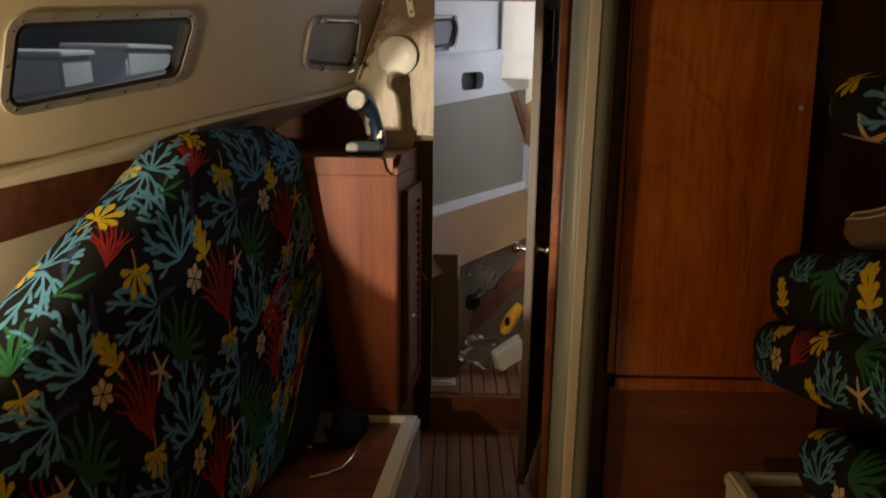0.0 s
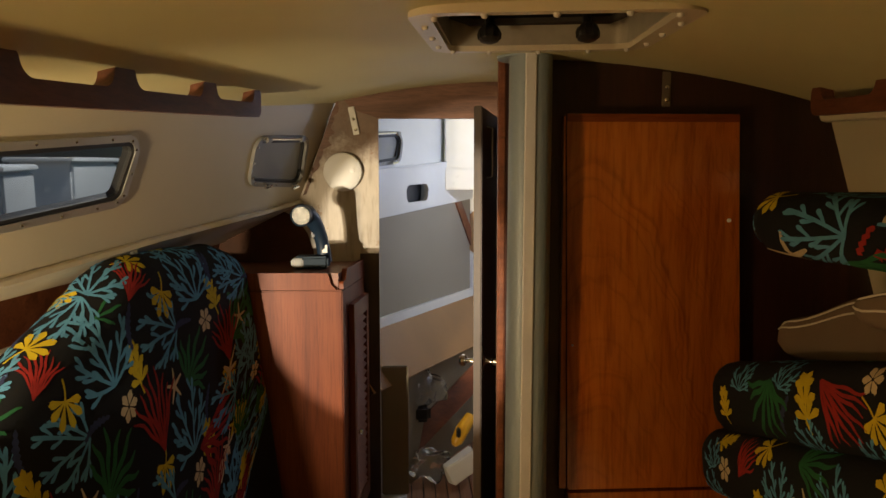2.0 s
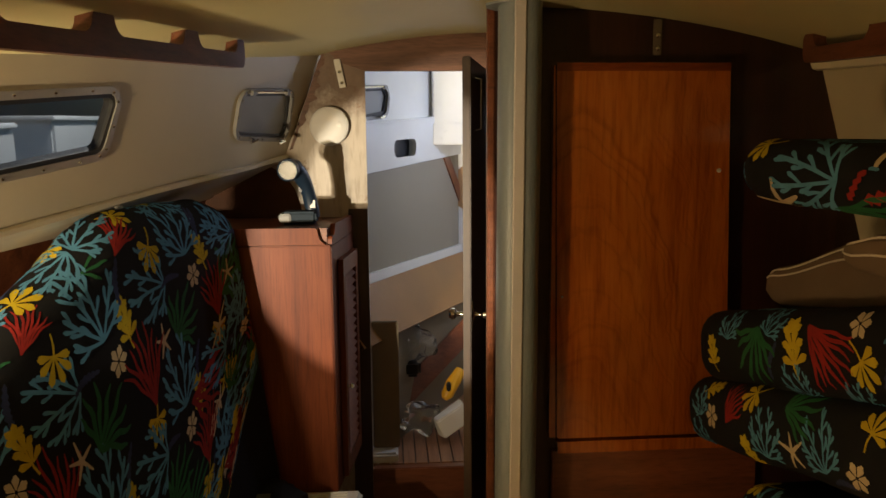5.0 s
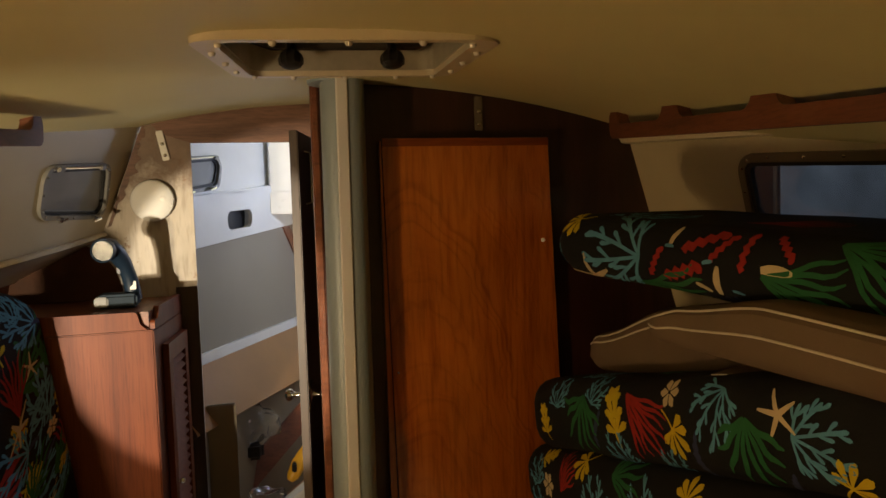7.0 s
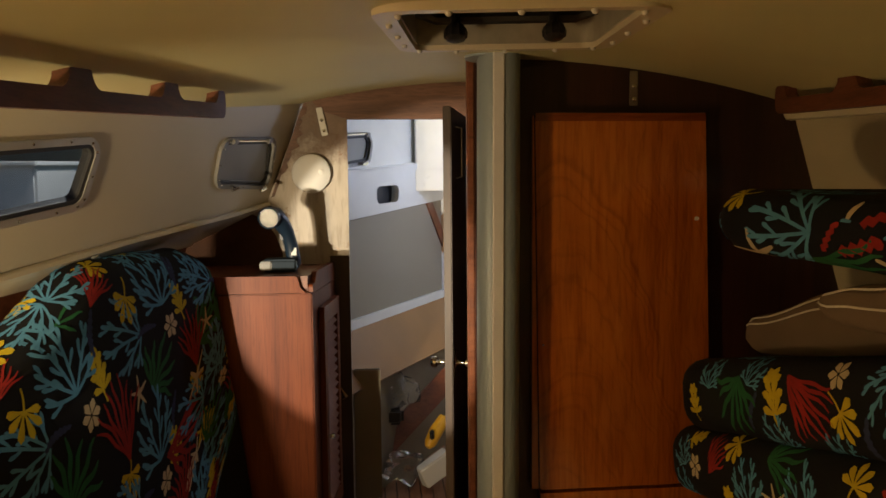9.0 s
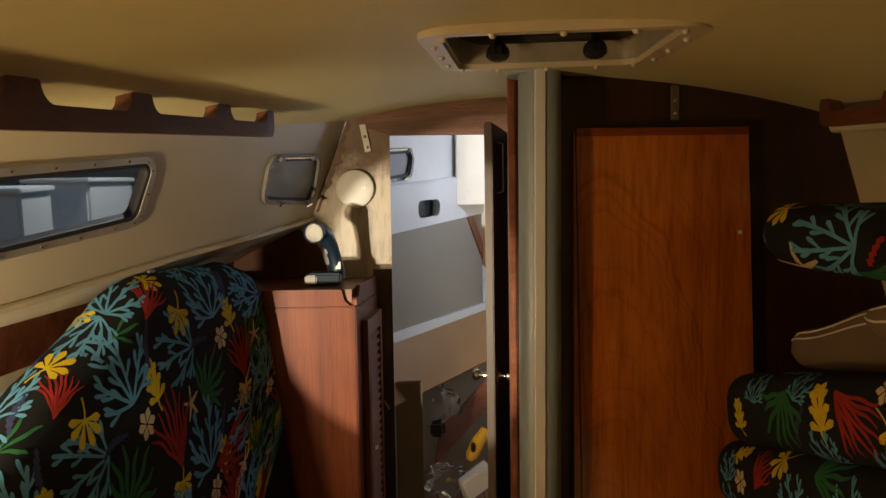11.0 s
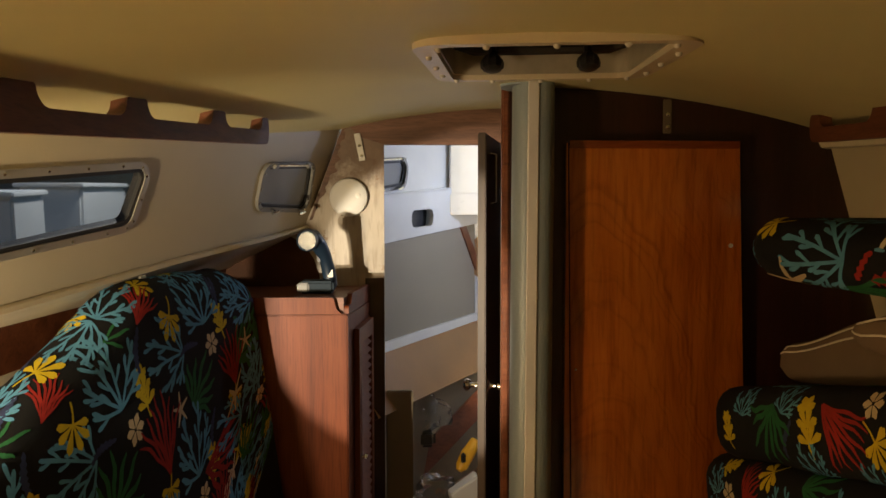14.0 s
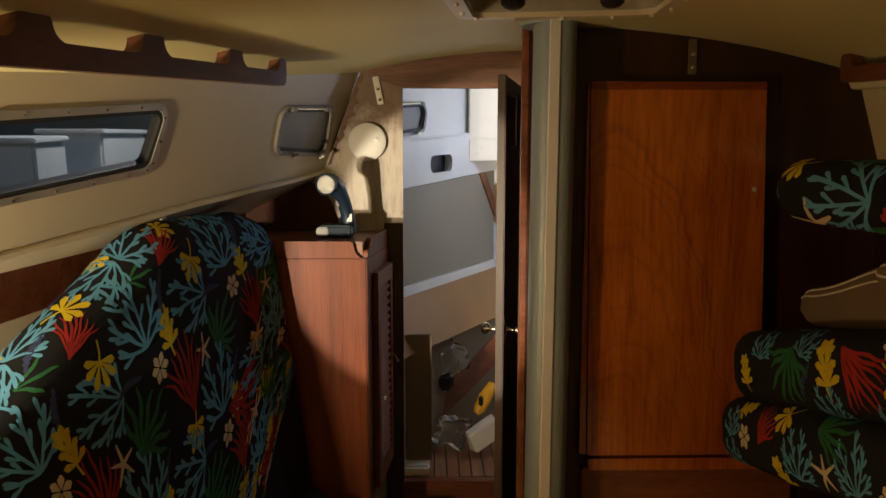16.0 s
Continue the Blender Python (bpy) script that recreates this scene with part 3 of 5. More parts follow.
def folded_table():
    ob = thing("folding_table", "varnished reddish wooden table leaf folded up against the bulkhead", "table", (0.73, 1.96, 0.58))
    m = frame_of((0, 1.984, 0), (1, 0, 0), (0, 0, 1))
    corners = [(0.497, 0.618), (0.992, 0.618), (0.958, 1.658), (0.483, 1.658)]
    bm = slab(outline(corners, 0.008, 3), [], -0.024, 0.020, m)
    part("table_leaf", bm, TABLE, ob)
    part("top_moulding", slab([(0.484, 1.640), (0.957, 1.640), (0.956, 1.661), (0.483, 1.661)], [], 0.0, 0.026, m), LIPPING, ob, "darker edge moulding")
    part("bottom_moulding", slab([(0.499, 0.578), (0.994, 0.578), (0.993, 0.612), (0.497, 0.612)], [], -0.024, 0.030, m), TABLE, ob)
    part("edge_strip", slab([(0.476, 0.62), (0.495, 0.62), (0.481, 1.655), (0.4775, 1.655)], [], -0.02, 0.014, m), TABLE, ob)
    # white plastic gives this metal catch the bright dot of its glint
    part("catch", lathe([(0.006, 0), (0.005, 0.006), (0.003, 0.008)], m @ Matrix.Translation((0.937, 1.373, 0.020)), 10), PLASTIC, ob, "small catch, coloured white for its glint")
    part("catch", lathe([(0.004, 0), (0.003, 0.003)], m @ Matrix.Translation((0.506, 1.03, 0.020)), 8), CHROME, ob, "small metal catch")
    return ob


folded_table()


def lower_panel():
    ob = thing("locker_front", "dim red-brown locker front under the folded table", "locker", (0.75, 1.99, 0))
    part("panel", box(0.49, 1.10, 1.985, 2.008, 0.0, 0.572, 0.003), BOARD, ob)
    part("kick_strip", box(0.49, 1.10, 1.975, 1.985, 0.0, 0.06, 0.003), BOARD, ob)
    return ob


lower_panel()


def bracket(x, z0, z1, y, lean, group, metal=None):
    ob = thing("chainplate_bracket", "metal strap bolted to the bulkhead under the deckhead", "bracket", (x, y, z0), group)
    m = frame_of((x, y, z0), (1, 0, lean), (-lean, 0, 1))
    part("strap", box(-0.012, 0.012, 0, z1 - z0, 0.006, 0.011, 0.002, m), metal or ALUMINIUM, ob)
    for z in (0.018, (z1 - z0) * 0.55):
        part("bolt", lathe([(0.006, 0), (0.006, 0.004), (0.003, 0.006)], m @ Matrix.Translation((0, z, 0.011)), 8), CHROME, ob)
    return ob


bracket(-0.136, 1.668, 1.775, BULK_L, 0.2, "bulkhead brackets")
# the same strap on the shaded side, coloured darker for the shadow
bracket(0.767, 1.685, 1.780, BULK_R, 0.0, "bulkhead brackets", DIMALUMINIUM)


def smoke_alarm():
    ob = thing("smoke_alarm", "round white plastic smoke alarm on the bulkhead", "alarm", (-0.19, BULK_L, 1.525))
    m = frame_of((-0.190, BULK_L, 1.525), (1, 0, 0), (0, 0, 1))
    part("base", lathe([(0.070, 0.0), (0.070, 0.008), (0.066, 0.010)], m, 40), PLASTIC, ob)
    part("cover", lathe([(0.073, 0.010), (0.0745, 0.016), (0.072, 0.026), (0.060, 0.034), (0.035, 0.037), (0.001, 0.038)], m, 40), PLASTIC, ob)
    part("test_button", lathe([(0.010, 0.030), (0.010, 0.038), (0.008, 0.039)], m @ Matrix.Translation((0.038, 0.006, 0)), 16), PLASTIC, ob)
    part("mark", box(-0.002, 0.014, -0.052, -0.049, 0.0335, 0.0345, 0.0, m), GREYPLASTIC, ob, "small grey mark")
    return ob


smoke_alarm()


def cabinet():
    ob = thing("cabinet", "mahogany locker with a louvred side door and a raised rim", "cabinet", (-0.35, 2.64, 0.25))
    # plan: the side towards the passage runs slightly outwards going forward
    side = Vector((0.052, 0.418, 0)).normalized()
    bm = bmesh.new()
    plan = [(-0.78, 2.434), (-0.163, 2.434), (-0.111, 2.848), (-0.78, 2.848)]
    lo, hi = [bm.verts.new((x, y, 0.245)) for x, y in plan], [bm.verts.new((x, y, 1.122)) for x, y in plan]
    bm.faces.new(lo)
    bm.faces.new(hi)
    for i in range(4):
        bm.faces.new((lo[i - 1], lo[i], hi[i], hi[i - 1]))
    bmesh.ops.bevel(bm, geom=bm.edges[:], offset=0.004, segments=2, affect="EDGES")
    part("body", bm, MAHOGANY, ob)
    bm = bmesh.new()
    plan = [(-0.78, 2.452), (-0.178, 2.452), (-0.128, 2.848), (-0.78, 2.848)]
    lo, hi = [bm.verts.new((x, y, 1.120)) for x, y in plan], [bm.verts.new((x, y, 1.178)) for x, y in plan]
    bm.faces.new(lo)
    bm.faces.new(hi)
    for i in range(4):
        bm.faces.new((lo[i - 1], lo[i], hi[i], hi[i - 1]))
    part("top", bm, BOARD, ob)
    m = frame_of((0, 2.440, 0), (1, 0, 0), (0, 0, 1))
    rim = outline([(-0.78, 1.124), (-0.182, 1.124), (-0.200, 1.140), (-0.210, 1.180), (-0.78, 1.183)], [0, 0, 0.01, 0.012, 0], 3)
    part("front_rim", slab(rim, [], -0.012, 0.006, m), MAHOGANY, ob, "raised wooden rim, lit pale")
    m = frame_of((-0.168, 2.445, 0), side, (0, 0, 1))
    rim = outline([(0.010, 1.122), (0.405, 1.122), (0.405, 1.186), (0.075, 1.186), (0.045, 1.150), (0.010, 1.150)], [0, 0, 0.01, 0.012, 0.01, 0.01], 3)
    part("side_rim", slab(rim, [], -0.012, 0.006, m), MAHOGANY, ob)
    # louvred door, a little ajar at its after edge
    d = frame_of((-0.150, 2.525, 0), side, (0, 0, 1))
    leaf = part("door", slab([(0, 0.27), (0.29, 0.27), (0.29, 1.06), (0, 1.06)], [[(0.045, 0.33), (0.245, 0.33), (0.245, 1.0), (0.045, 1.0)]], 0.0, 0.020, d), MAHOGANY, ob, "louvred door")
    for i in range(22):
        z = 0.338 + i * 0.030
        part("slat", box(0.045, 0.245, -0.012, 0.012, -0.0025, 0.0025, 0.0, d @ pose(0, z + 0.012, 0.009, -50)), MAHOGANY, leaf)
    part("knob", lathe([(0.006, 0), (0.006, 0.008), (0.011, 0.014), (0.010, 0.021), (0.001, 0.024)], d @ Matrix.Translation((0.022, 0.60, 0.020)), 14), CHROME, leaf, "small metal knob")
    return ob


cabinet()


def torch():
    """A cordless work lamp: battery foot, curved handle and a round head."""
    ob = thing("cordless_torch", "dark blue cordless torch standing on the locker, switched off", "torch", (-0.27, 2.54, 1.165))
    part("battery", box(-0.343, -0.223, 2.560, 2.655, 1.180, 1.224, 0.008), SLATEBLUE, ob)
    part("battery_front", box(-0.350, -0.308, 2.552, 2.640, 1.186, 1.218, 0.005), SCREEN, ob, "grey battery clip")
    bm = tube([(-0.241, 2.625, 1.200), (-0.243, 2.622, 1.235), (-0.249, 2.612, 1.275), (-0.260, 2.595, 1.320), (-0.274, 2.570, 1.352), (-0.292, 2.545, 1.375), (-0.308, 2.53, 1.378)], [0.027, 0.025, 0.024, 0.025, 0.029, 0.033, 0.032], 16)
    part("handle", bm, BLUE, ob)
    m = look((-0.303, 2.532, 1.370), (-0.40, 2.05, 1.350)) @ pose(0, 0, 0, 180)
    head = part("head", lathe([(0.022, -0.03), (0.032, -0.012), (0.037, 0.010), (0.037, 0.026), (0.034, 0.028), (0.032, 0.024), (0.030, 0.020)], m, 28), BLUE, ob)
    part("reflector", lathe([(0.032, 0.022), (0.024, 0.012), (0.010, 0.002), (0.004, 0.001)], m, 28), REFLECTOR, head, "bright metal reflector")
    part("lens", lathe([(0.033, 0.024), (0.033, 0.026), (0.001, 0.0265)], m, 28), LENS, head).visible_shadow = False
    part("bulb", lathe([(0.004, 0.001), (0.005, 0.010), (0.002, 0.015)], m, 12), PLASTIC, head)
    part("trigger", box(-0.282, -0.268, 2.582, 2.598, 1.29, 1.325, 0.003), BLACK, ob)
    part("sticker", box(-0.246, -0.228, 2.5945, 2.598, 1.235, 1.262, 0.0), PLASTIC, ob, "white paper sticker")
    return ob


torch()


# ---- hatch overhead ----
def hatch():
    ob = thing("deck_hatch", "square deck hatch with aluminium frame and two black clamps, closed", "hatch", on_deck(0, 0))
    tilt = 0.073
    m = frame_of(on_deck(HC, 0), RIGHT, AHEAD + Vector((0, 0, tilt)))
    o = [(-0.236, -0.320), (0.240, -0.320), (0.238, 0.248), (-0.234, 0.248)]
    i = [(-0.198, -0.290), (0.198, -0.290), (0.198, 0.214), (-0.198, 0.214)]
    part("trim_ring", slab(outline(o, 0.06), [outline(i, 0.035)], -0.016, 0.004, m), CREAM, ob, "cream plastic trim ring")
    part("coaming", slab(outline(grown(i, 0.012), 0.045), [outline(grown(i, -0.003), 0.035)], -0.004, 0.105, m), COAMING, ob)
    part("lens_frame", slab(outline(grown(i, 0.03), 0.05), [outline(grown(i, -0.022), 0.03)], 0.085, 0.11, m), COAMING, ob)
    part("lens", slab(outline(grown(i, -0.018), 0.03), [], 0.095, 0.103, m), SMOKED, ob, "smoked acrylic lens")
    edge = outline(grown(o, -0.019), 0.05, 1)
    for a, b in zip(edge, edge[1:] + edge[:1]):
        steps = max(1, round((a - b).length / 0.13))
        for k in range(steps):
            p = a.lerp(b, (k + 0.5) / steps)
            part("screw_cap", lathe([(0.006, 0), (0.006, 0.003), (0.004, 0.006), (0.001, 0.007)], m @ pose(p.x, p.y, -0.016, 180), 12), PLASTIC, ob, "white screw cap")
    part("bar", tube([m @ Vector(p) for p in ((-0.195, 0.15, 0.06), (-0.15, 0.165, 0.045), (0.15, 0.165, 0.045), (0.195, 0.15, 0.06))], 0.013), BLACK, ob)
    for x in (-0.108, 0.100):
        arm = part("clamp", tube([m @ Vector((x, 0.21, 0.085)), m @ Vector((x, 0.17, 0.06)), m @ Vector((x, 0.13, 0.02))], 0.010), BLACK, ob)
        n = m @ pose(x, 0.13, 0.02, 165)
        bm = bmesh.new()
        rings = []
        for r, z in ((0.010, -0.01), (0.021, 0.0), (0.024, 0.010), (0.023, 0.022), (0.014, 0.028)):
            rings.append([bm.verts.new(n @ Vector((r * (1 + 0.08 * math.cos(j * math.pi)) * math.cos(2 * math.pi * j / 20), r * (1 + 0.08 * math.cos(j * math.pi)) * math.sin(2 * math.pi * j / 20), z))) for j in range(20)])
        for a, b in zip(rings, rings[1:]):
            for j in range(20):
                bm.faces.new((a[j], a[(j + 1) % 20], b[(j + 1) % 20], b[j]))
        bm.faces.new(rings[-1])
        part("clamp_knob", bm, BLACK, arm, "fluted black knob")
    return ob


hatch()


# ---- grab rails ----
def grab_rail(name, start, end, feet, depth, label):
    """A timber rail with scalloped feet standing on the deckhead."""
    a, b = Vector(start), Vector(end)
    ob = thing(name, label, "rail", a, "grab rails")
    m = frame_of(a, b - a, (0, 0, 1))
    n = (b - a).length
    bar = outline([(-0.006, -depth), (n, -depth), (n, -depth * 0.45), (-0.010, -depth * 0.45)], [0.028, 0, 0, 0.004], 6)
    part("bar", slab(bar, [], -0.016, 0.016, m), RAILWOOD, ob)
    for f in (0.016, *feet):
        w = 0.024 if f < 0.1 else 0.036
        curve = [(math.sin(k * math.pi / 12), math.cos(k * math.pi / 12)) for k in range(7)]
        aft = [(f + w + 0.032 * (1 - q), -depth * 0.452 * r) for q, r in curve] + [(f + w - 0.008, 0.008)]
        fore = [(max(-0.012, f - w - 0.032 * (1 - q)), -depth * 0.452 * r) for q, r in curve] + [(max(-0.012, f - w + 0.008), 0.008)]
        if f < 0.1:
            fore = [(-0.012, -depth * 0.452), (-0.012, -depth * 0.12), (-0.004, 0.004)]
        foot = aft + fore[::-1]
        part("foot", slab([Vector(p) for p in foot], [], -0.0155, 0.0155, m), RAILWOOD, ob)
    return ob


grab_rail("grab_rail", (-0.359, 2.023, 1.722), (-0.560, 0.62, 1.612), [0.33, 0.70, 1.02, 1.36], 0.068, "brown teak grab rail with scalloped feet under the deckhead")
grab_rail("grab_rail", (1.085, 1.80, 1.708), (0.94, 0.45, 1.622), [0.33, 0.68, 1.02], 0.066, "brown teak grab rail with scalloped feet beside the window")

# ---- printed cushions ----
def ribbon(points, widths):
    """A tapered strip along 2D points, as quads."""
    quads = []
    left, right = [], []
    for i, p in enumerate(points):
        d = (points[min(i + 1, len(points) - 1)] - points[max(i - 1, 0)])
        d = d.normalized() if d.length > 1e-9 else Vector((1, 0))
        n = Vector((-d.y, d.x)) * widths[i] / 2
        left.append(p + n)
        right.append(p - n)
    for i in range(len(points) - 1):
        quads.append([left[i], right[i], right[i + 1], left[i + 1]])
    tip = points[-1]
    d = (points[-1] - points[-2]).normalized()
    quads.append([left[-1], right[-1], tip + d * widths[-1] * 0.45 - Vector((-d.y, d.x)) * widths[-1] * 0.25, tip + d * widths[-1] * 0.45 + Vector((-d.y, d.x)) * widths[-1] * 0.25])
    return quads


def coral(rng, size):
    """Stems that spread from one foot, with short stubby twigs on both sides and round tips."""
    out = []

    def branch(p, angle, length, width, curl, twigs):
        pts, ang = [p], angle
        for k in range(6):
            ang += curl + rng.uniform(-0.05, 0.05)
            pts.append(pts[-1] + Vector((math.cos(ang), math.sin(ang))) * length / 6)
        tip = pts[-1] + (pts[-1] - pts[-2]).normalized() * width * 0.35
        out.extend(ribbon([*pts, tip], [width * w for w in (0.80, 0.82, 0.85, 0.9, 1.0, 1.18, 1.15, 0.7)]))
        for k, at in enumerate(twigs):
            s = 1 if k % 2 else -1
            branch(pts[at], angle + curl * at + s * rng.uniform(0.55, 0.8), size * rng.uniform(0.17, 0.24), width * 0.95, -s * 0.06, ())

    foot = Vector((-0.48 * size, 0))
    for a, n, twigs in ((-1.25, 0.50, (3, 4)), (-0.72, 0.76, (2, 3, 4, 5)), (-0.20, 0.98, (2, 3, 4, 5)), (0.28, 0.94, (3, 2, 5, 4)), (0.80, 0.74, (2, 3, 5, 4)), (1.30, 0.48, (4, 3))):
        branch(foot, a * 1.08 + rng.uniform(-0.06, 0.06), size * n * rng.uniform(0.94, 1.04), size * 0.052, -a * 0.045, twigs)
    return out


def fan(rng, size, blades=8, spread=1.15, wave=0.035):
    """Wavy blades that spread from one foot, thin at the foot and pointed at the tip."""
    out = []
    for i in range(blades):
        a = -spread + 2 * spread * i / (blades - 1)
        n = size * (1.0 - 0.30 * abs(a)) * rng.uniform(0.86, 1.05)
        pts, ph = [], rng.uniform(0, 6)
        for k in range(9):
            f = 0.03 + 0.97 * k / 8
            r = n * f
            w = wave * size * math.sin(ph + f * 11) * f
            t = a * (0.75 + 0.25 * f)
            pts.append(Vector((-0.45 * size + r * math.cos(t) - w * math.sin(a), r * math.sin(t) + w * math.cos(a))))
        full = size * min(0.088, 1.15 * spread / blades * 0.62)
        out.extend(ribbon(pts, [full * w for w in (0.25, 0.42, 0.62, 0.82, 0.96, 1.0, 0.92, 0.70, 0.35)]))
    return out


def leaf(rng, size):
    """A stem with a head of rounded lobes."""
    out = ribbon([Vector((-0.55 * size + size * 0.14 * k, 0.03 * size * math.sin(k * 0.9))) for k in range(5)], [size * 0.05] * 5)
    for a, n in ((-1.55, 0.42), (-0.92, 0.52), (-0.31, 0.60), (0.31, 0.60), (0.92, 0.52), (1.55, 0.42)):
        d = Vector((math.cos(a), math.sin(a)))
        b = Vector((-0.06 * size, 0))
        n *= rng.uniform(0.92, 1.06)
        out.extend(ribbon([b + d * size * n * f for f in (0, 0.3, 0.6, 0.82, 0.95, 1.0)], [size * w for w in (0.03, 0.07, 0.15, 0.195, 0.165, 0.08)]))
    return out


def brush(rng, size):
    return fan(rng, size, 9, 0.62, 0.03)


def tuft(rng, size):
    return fan(rng, size, 3, 0.5, 0.02)


def stalk(rng, size):
    out = ribbon([Vector((-0.55 * size + size * 0.2 * k, 0.03 * size * math.sin(k * 1.3))) for k in range(6)], [size * 0.05] * 6)
    for k in range(3):
        for s in (-1, 1):
            b = Vector((-0.30 * size + size * 0.27 * k, 0))
            for a, n in ((0.40, 0.34), (1.15, 0.29)):
                d = Vector((math.cos(a), s * math.sin(a)))
                n *= 1.1 - 0.15 * k
                out.extend(ribbon([b + d * size * n * f for f in (0.05, 0.4, 0.75, 0.92, 1.0)], [size * w for w in (0.03, 0.09, 0.145, 0.125, 0.06)]))
    return out


def star(rng, size):
    out = []
    for i in range(5):
        a = 2 * math.pi * i / 5 + rng.uniform(-0.15, 0.15)
        d = Vector((math.cos(a), math.sin(a)))
        n = rng.uniform(0.85, 1.15)
        out.extend(ribbon([d * size * f * n for f in (0, 0.2, 0.4, 0.58)], [size * w for w in (0.14, 0.13, 0.10, 0.06)]))
    return out


def disc(rng, size):
    out = []
    for i in range(6):
        a = 2 * math.pi * i / 6
        d = Vector((math.cos(a), math.sin(a)))
        out.extend(ribbon([d * size * f for f in (0.08, 0.2, 0.36, 0.46, 0.5)], [size * w for w in (0.06, 0.17, 0.34, 0.36, 0.24)]))
    return out


def sprig(rng, size):
    """A wavy-edged strip of weed with a curved spine."""
    n = 15
    return ribbon([Vector((-0.5 * size + size * k / (n - 1), 0.10 * size * math.sin(k * 0.28))) for k in range(n)],
                  [size * (0.24 if k % 2 else 0.13) * math.sin(math.pi * (0.12 + 0.76 * k / (n - 1))) for k in range(n)])


def zigzag(rng, size):
    return ribbon([Vector((-0.5 * size + size * k / 8, 0.045 * size * (1 if k % 2 else -1))) for k in range(9)], [size * 0.20] * 9)


def dash(rng, size):
    return ribbon([Vector((-0.5 * size + size * k / 4, 0.03 * size * math.sin(k))) for k in range(5)], [size * w for w in (0.2, 0.3, 0.32, 0.3, 0.2)])


# the print of the big cushion: one repeat (colour, motif, size, place across and up, turn in degrees) and its two steps
PRINT_ONE, PRINT_TWO = Vector((-0.40, -0.06)), Vector((0.28, -0.31))
MOTIFS = (("red", brush, 0.200, 1.012, 0.149, 92), ("turquoise", coral, 0.165, 0.686, 0.262, 168), ("turquoise", coral, 0.185, 0.876, 0.383, 95), ("cream", disc, 0.056, 0.908, 0.229, 0),
          ("green", fan, 0.165, 0.822, 0.146, 42), ("yellow", leaf, 0.098, 0.732, 0.340, 256), ("slate", sprig, 0.090, 0.791, 0.248, 8), ("slate", sprig, 0.100, 0.583, 0.316, 78),
          ("yellow", stalk, 0.118, 0.969, 0.287, 100), ("cream", star, 0.074, 1.103, 0.176, 15))
# the strip along its top edge
TOP_MOTIFS = (("red", brush, 0.125, 1.010, 0.478, 40), ("red", brush, 0.125, 0.680, 0.480, 45), ("yellow", leaf, 0.085, 1.045, 0.520, -25), ("yellow", leaf, 0.095, 0.715, 0.545, -25),
              ("turquoise", coral, 0.135, 0.958, 0.545, 15), ("turquoise", coral, 0.150, 0.640, 0.590, 20), ("turquoise", coral, 0.140, 0.815, 0.545, 175), ("turquoise", coral, 0.150, 0.490, 0.570, 175),
              ("green", tuft, 0.090, 0.895, 0.470, -25), ("green", tuft, 0.100, 0.560, 0.480, -25), ("yellow", leaf, 0.080, 0.880, 0.592, 190), ("yellow", leaf, 0.085, 0.565, 0.620, 190),
              ("slate", sprig, 0.090, 0.755, 0.600, 30), ("slate", sprig, 0.090, 0.600, 0.520, 20), ("turquoise", coral, 0.120, 1.180, 0.560, 160), ("slate", sprig, 0.080, 1.370, 0.470, 80),
              ("turquoise", coral, 0.110, 1.480, 0.460, 110), ("turquoise", coral, 0.130, 1.340, 0.560, 20), ("yellow", leaf, 0.090, 1.240, 0.580, 200), ("green", fan, 0.13, 0.40, 0.50, 60))


def draped(u, v):
    """How the cloth of the big cushion is pulled over its foam: print to skin."""
    x, y = u - 0.95, v - 0.20
    return (u - 0.001 - 0.028 * x - 0.071 * y + 0.143 * x * x + 0.284 * x * y - 0.399 * y * y,
            v - 0.018 + 0.014 * x + 0.158 * y + 0.211 * x * x - 0.531 * x * y + 0.059 * y * y + 0.054 * x ** 3)


# the stacked cushions, from their forward ends
LOW_MOTIFS = (("yellow", leaf, 0.10, 0.069, 0.111, 200), ("turquoise", coral, 0.14, 0.135, 0.046, 100), ("green", fan, 0.17, 0.315, 0.052, 30), ("red", brush, 0.16, 0.48, 0.03, 80), ("cream", star, 0.08, 0.59, 0.0, 10),
              ("turquoise", coral, 0.16, 0.72, 0.03, 100), ("yellow", leaf, 0.11, 0.88, 0.02, 60), ("cream", disc, 0.05, 0.22, -0.03, 0), ("slate", sprig, 0.09, 0.40, -0.04, 20))
SECOND_MOTIFS = (("cream", disc, 0.052, 0.176, -0.002, 0), ("red", brush, 0.125, 0.285, 0.035, 55), ("yellow", leaf, 0.086, 0.376, 0.073, 215), ("yellow", stalk, 0.085, 0.164, 0.068, 20), ("green", fan, 0.129, 0.555, 0.068, 10),
                 ("turquoise", coral, 0.111, 0.431, -0.010, 80), ("turquoise", coral, 0.112, 0.619, 0.003, 100), ("cream", star, 0.072, 0.522, -0.030, 30), ("yellow", leaf, 0.079, 0.764, 0.045, 60), ("red", brush, 0.156, 0.880, 0.006, -35),
                 ("cream", disc, 0.045, 0.722, -0.040, 0), ("turquoise", coral, 0.076, 0.110, 0.030, 110), ("slate", sprig, 0.072, 0.680, -0.065, 10), ("turquoise", coral, 0.112, 1.02, 0.02, 30), ("green", fan, 0.122, 1.14, 0.0, 60),
                 ("turquoise", coral, 0.085, 0.10, -0.06, 90), ("yellow", stalk, 0.095, 0.35, -0.07, 100))
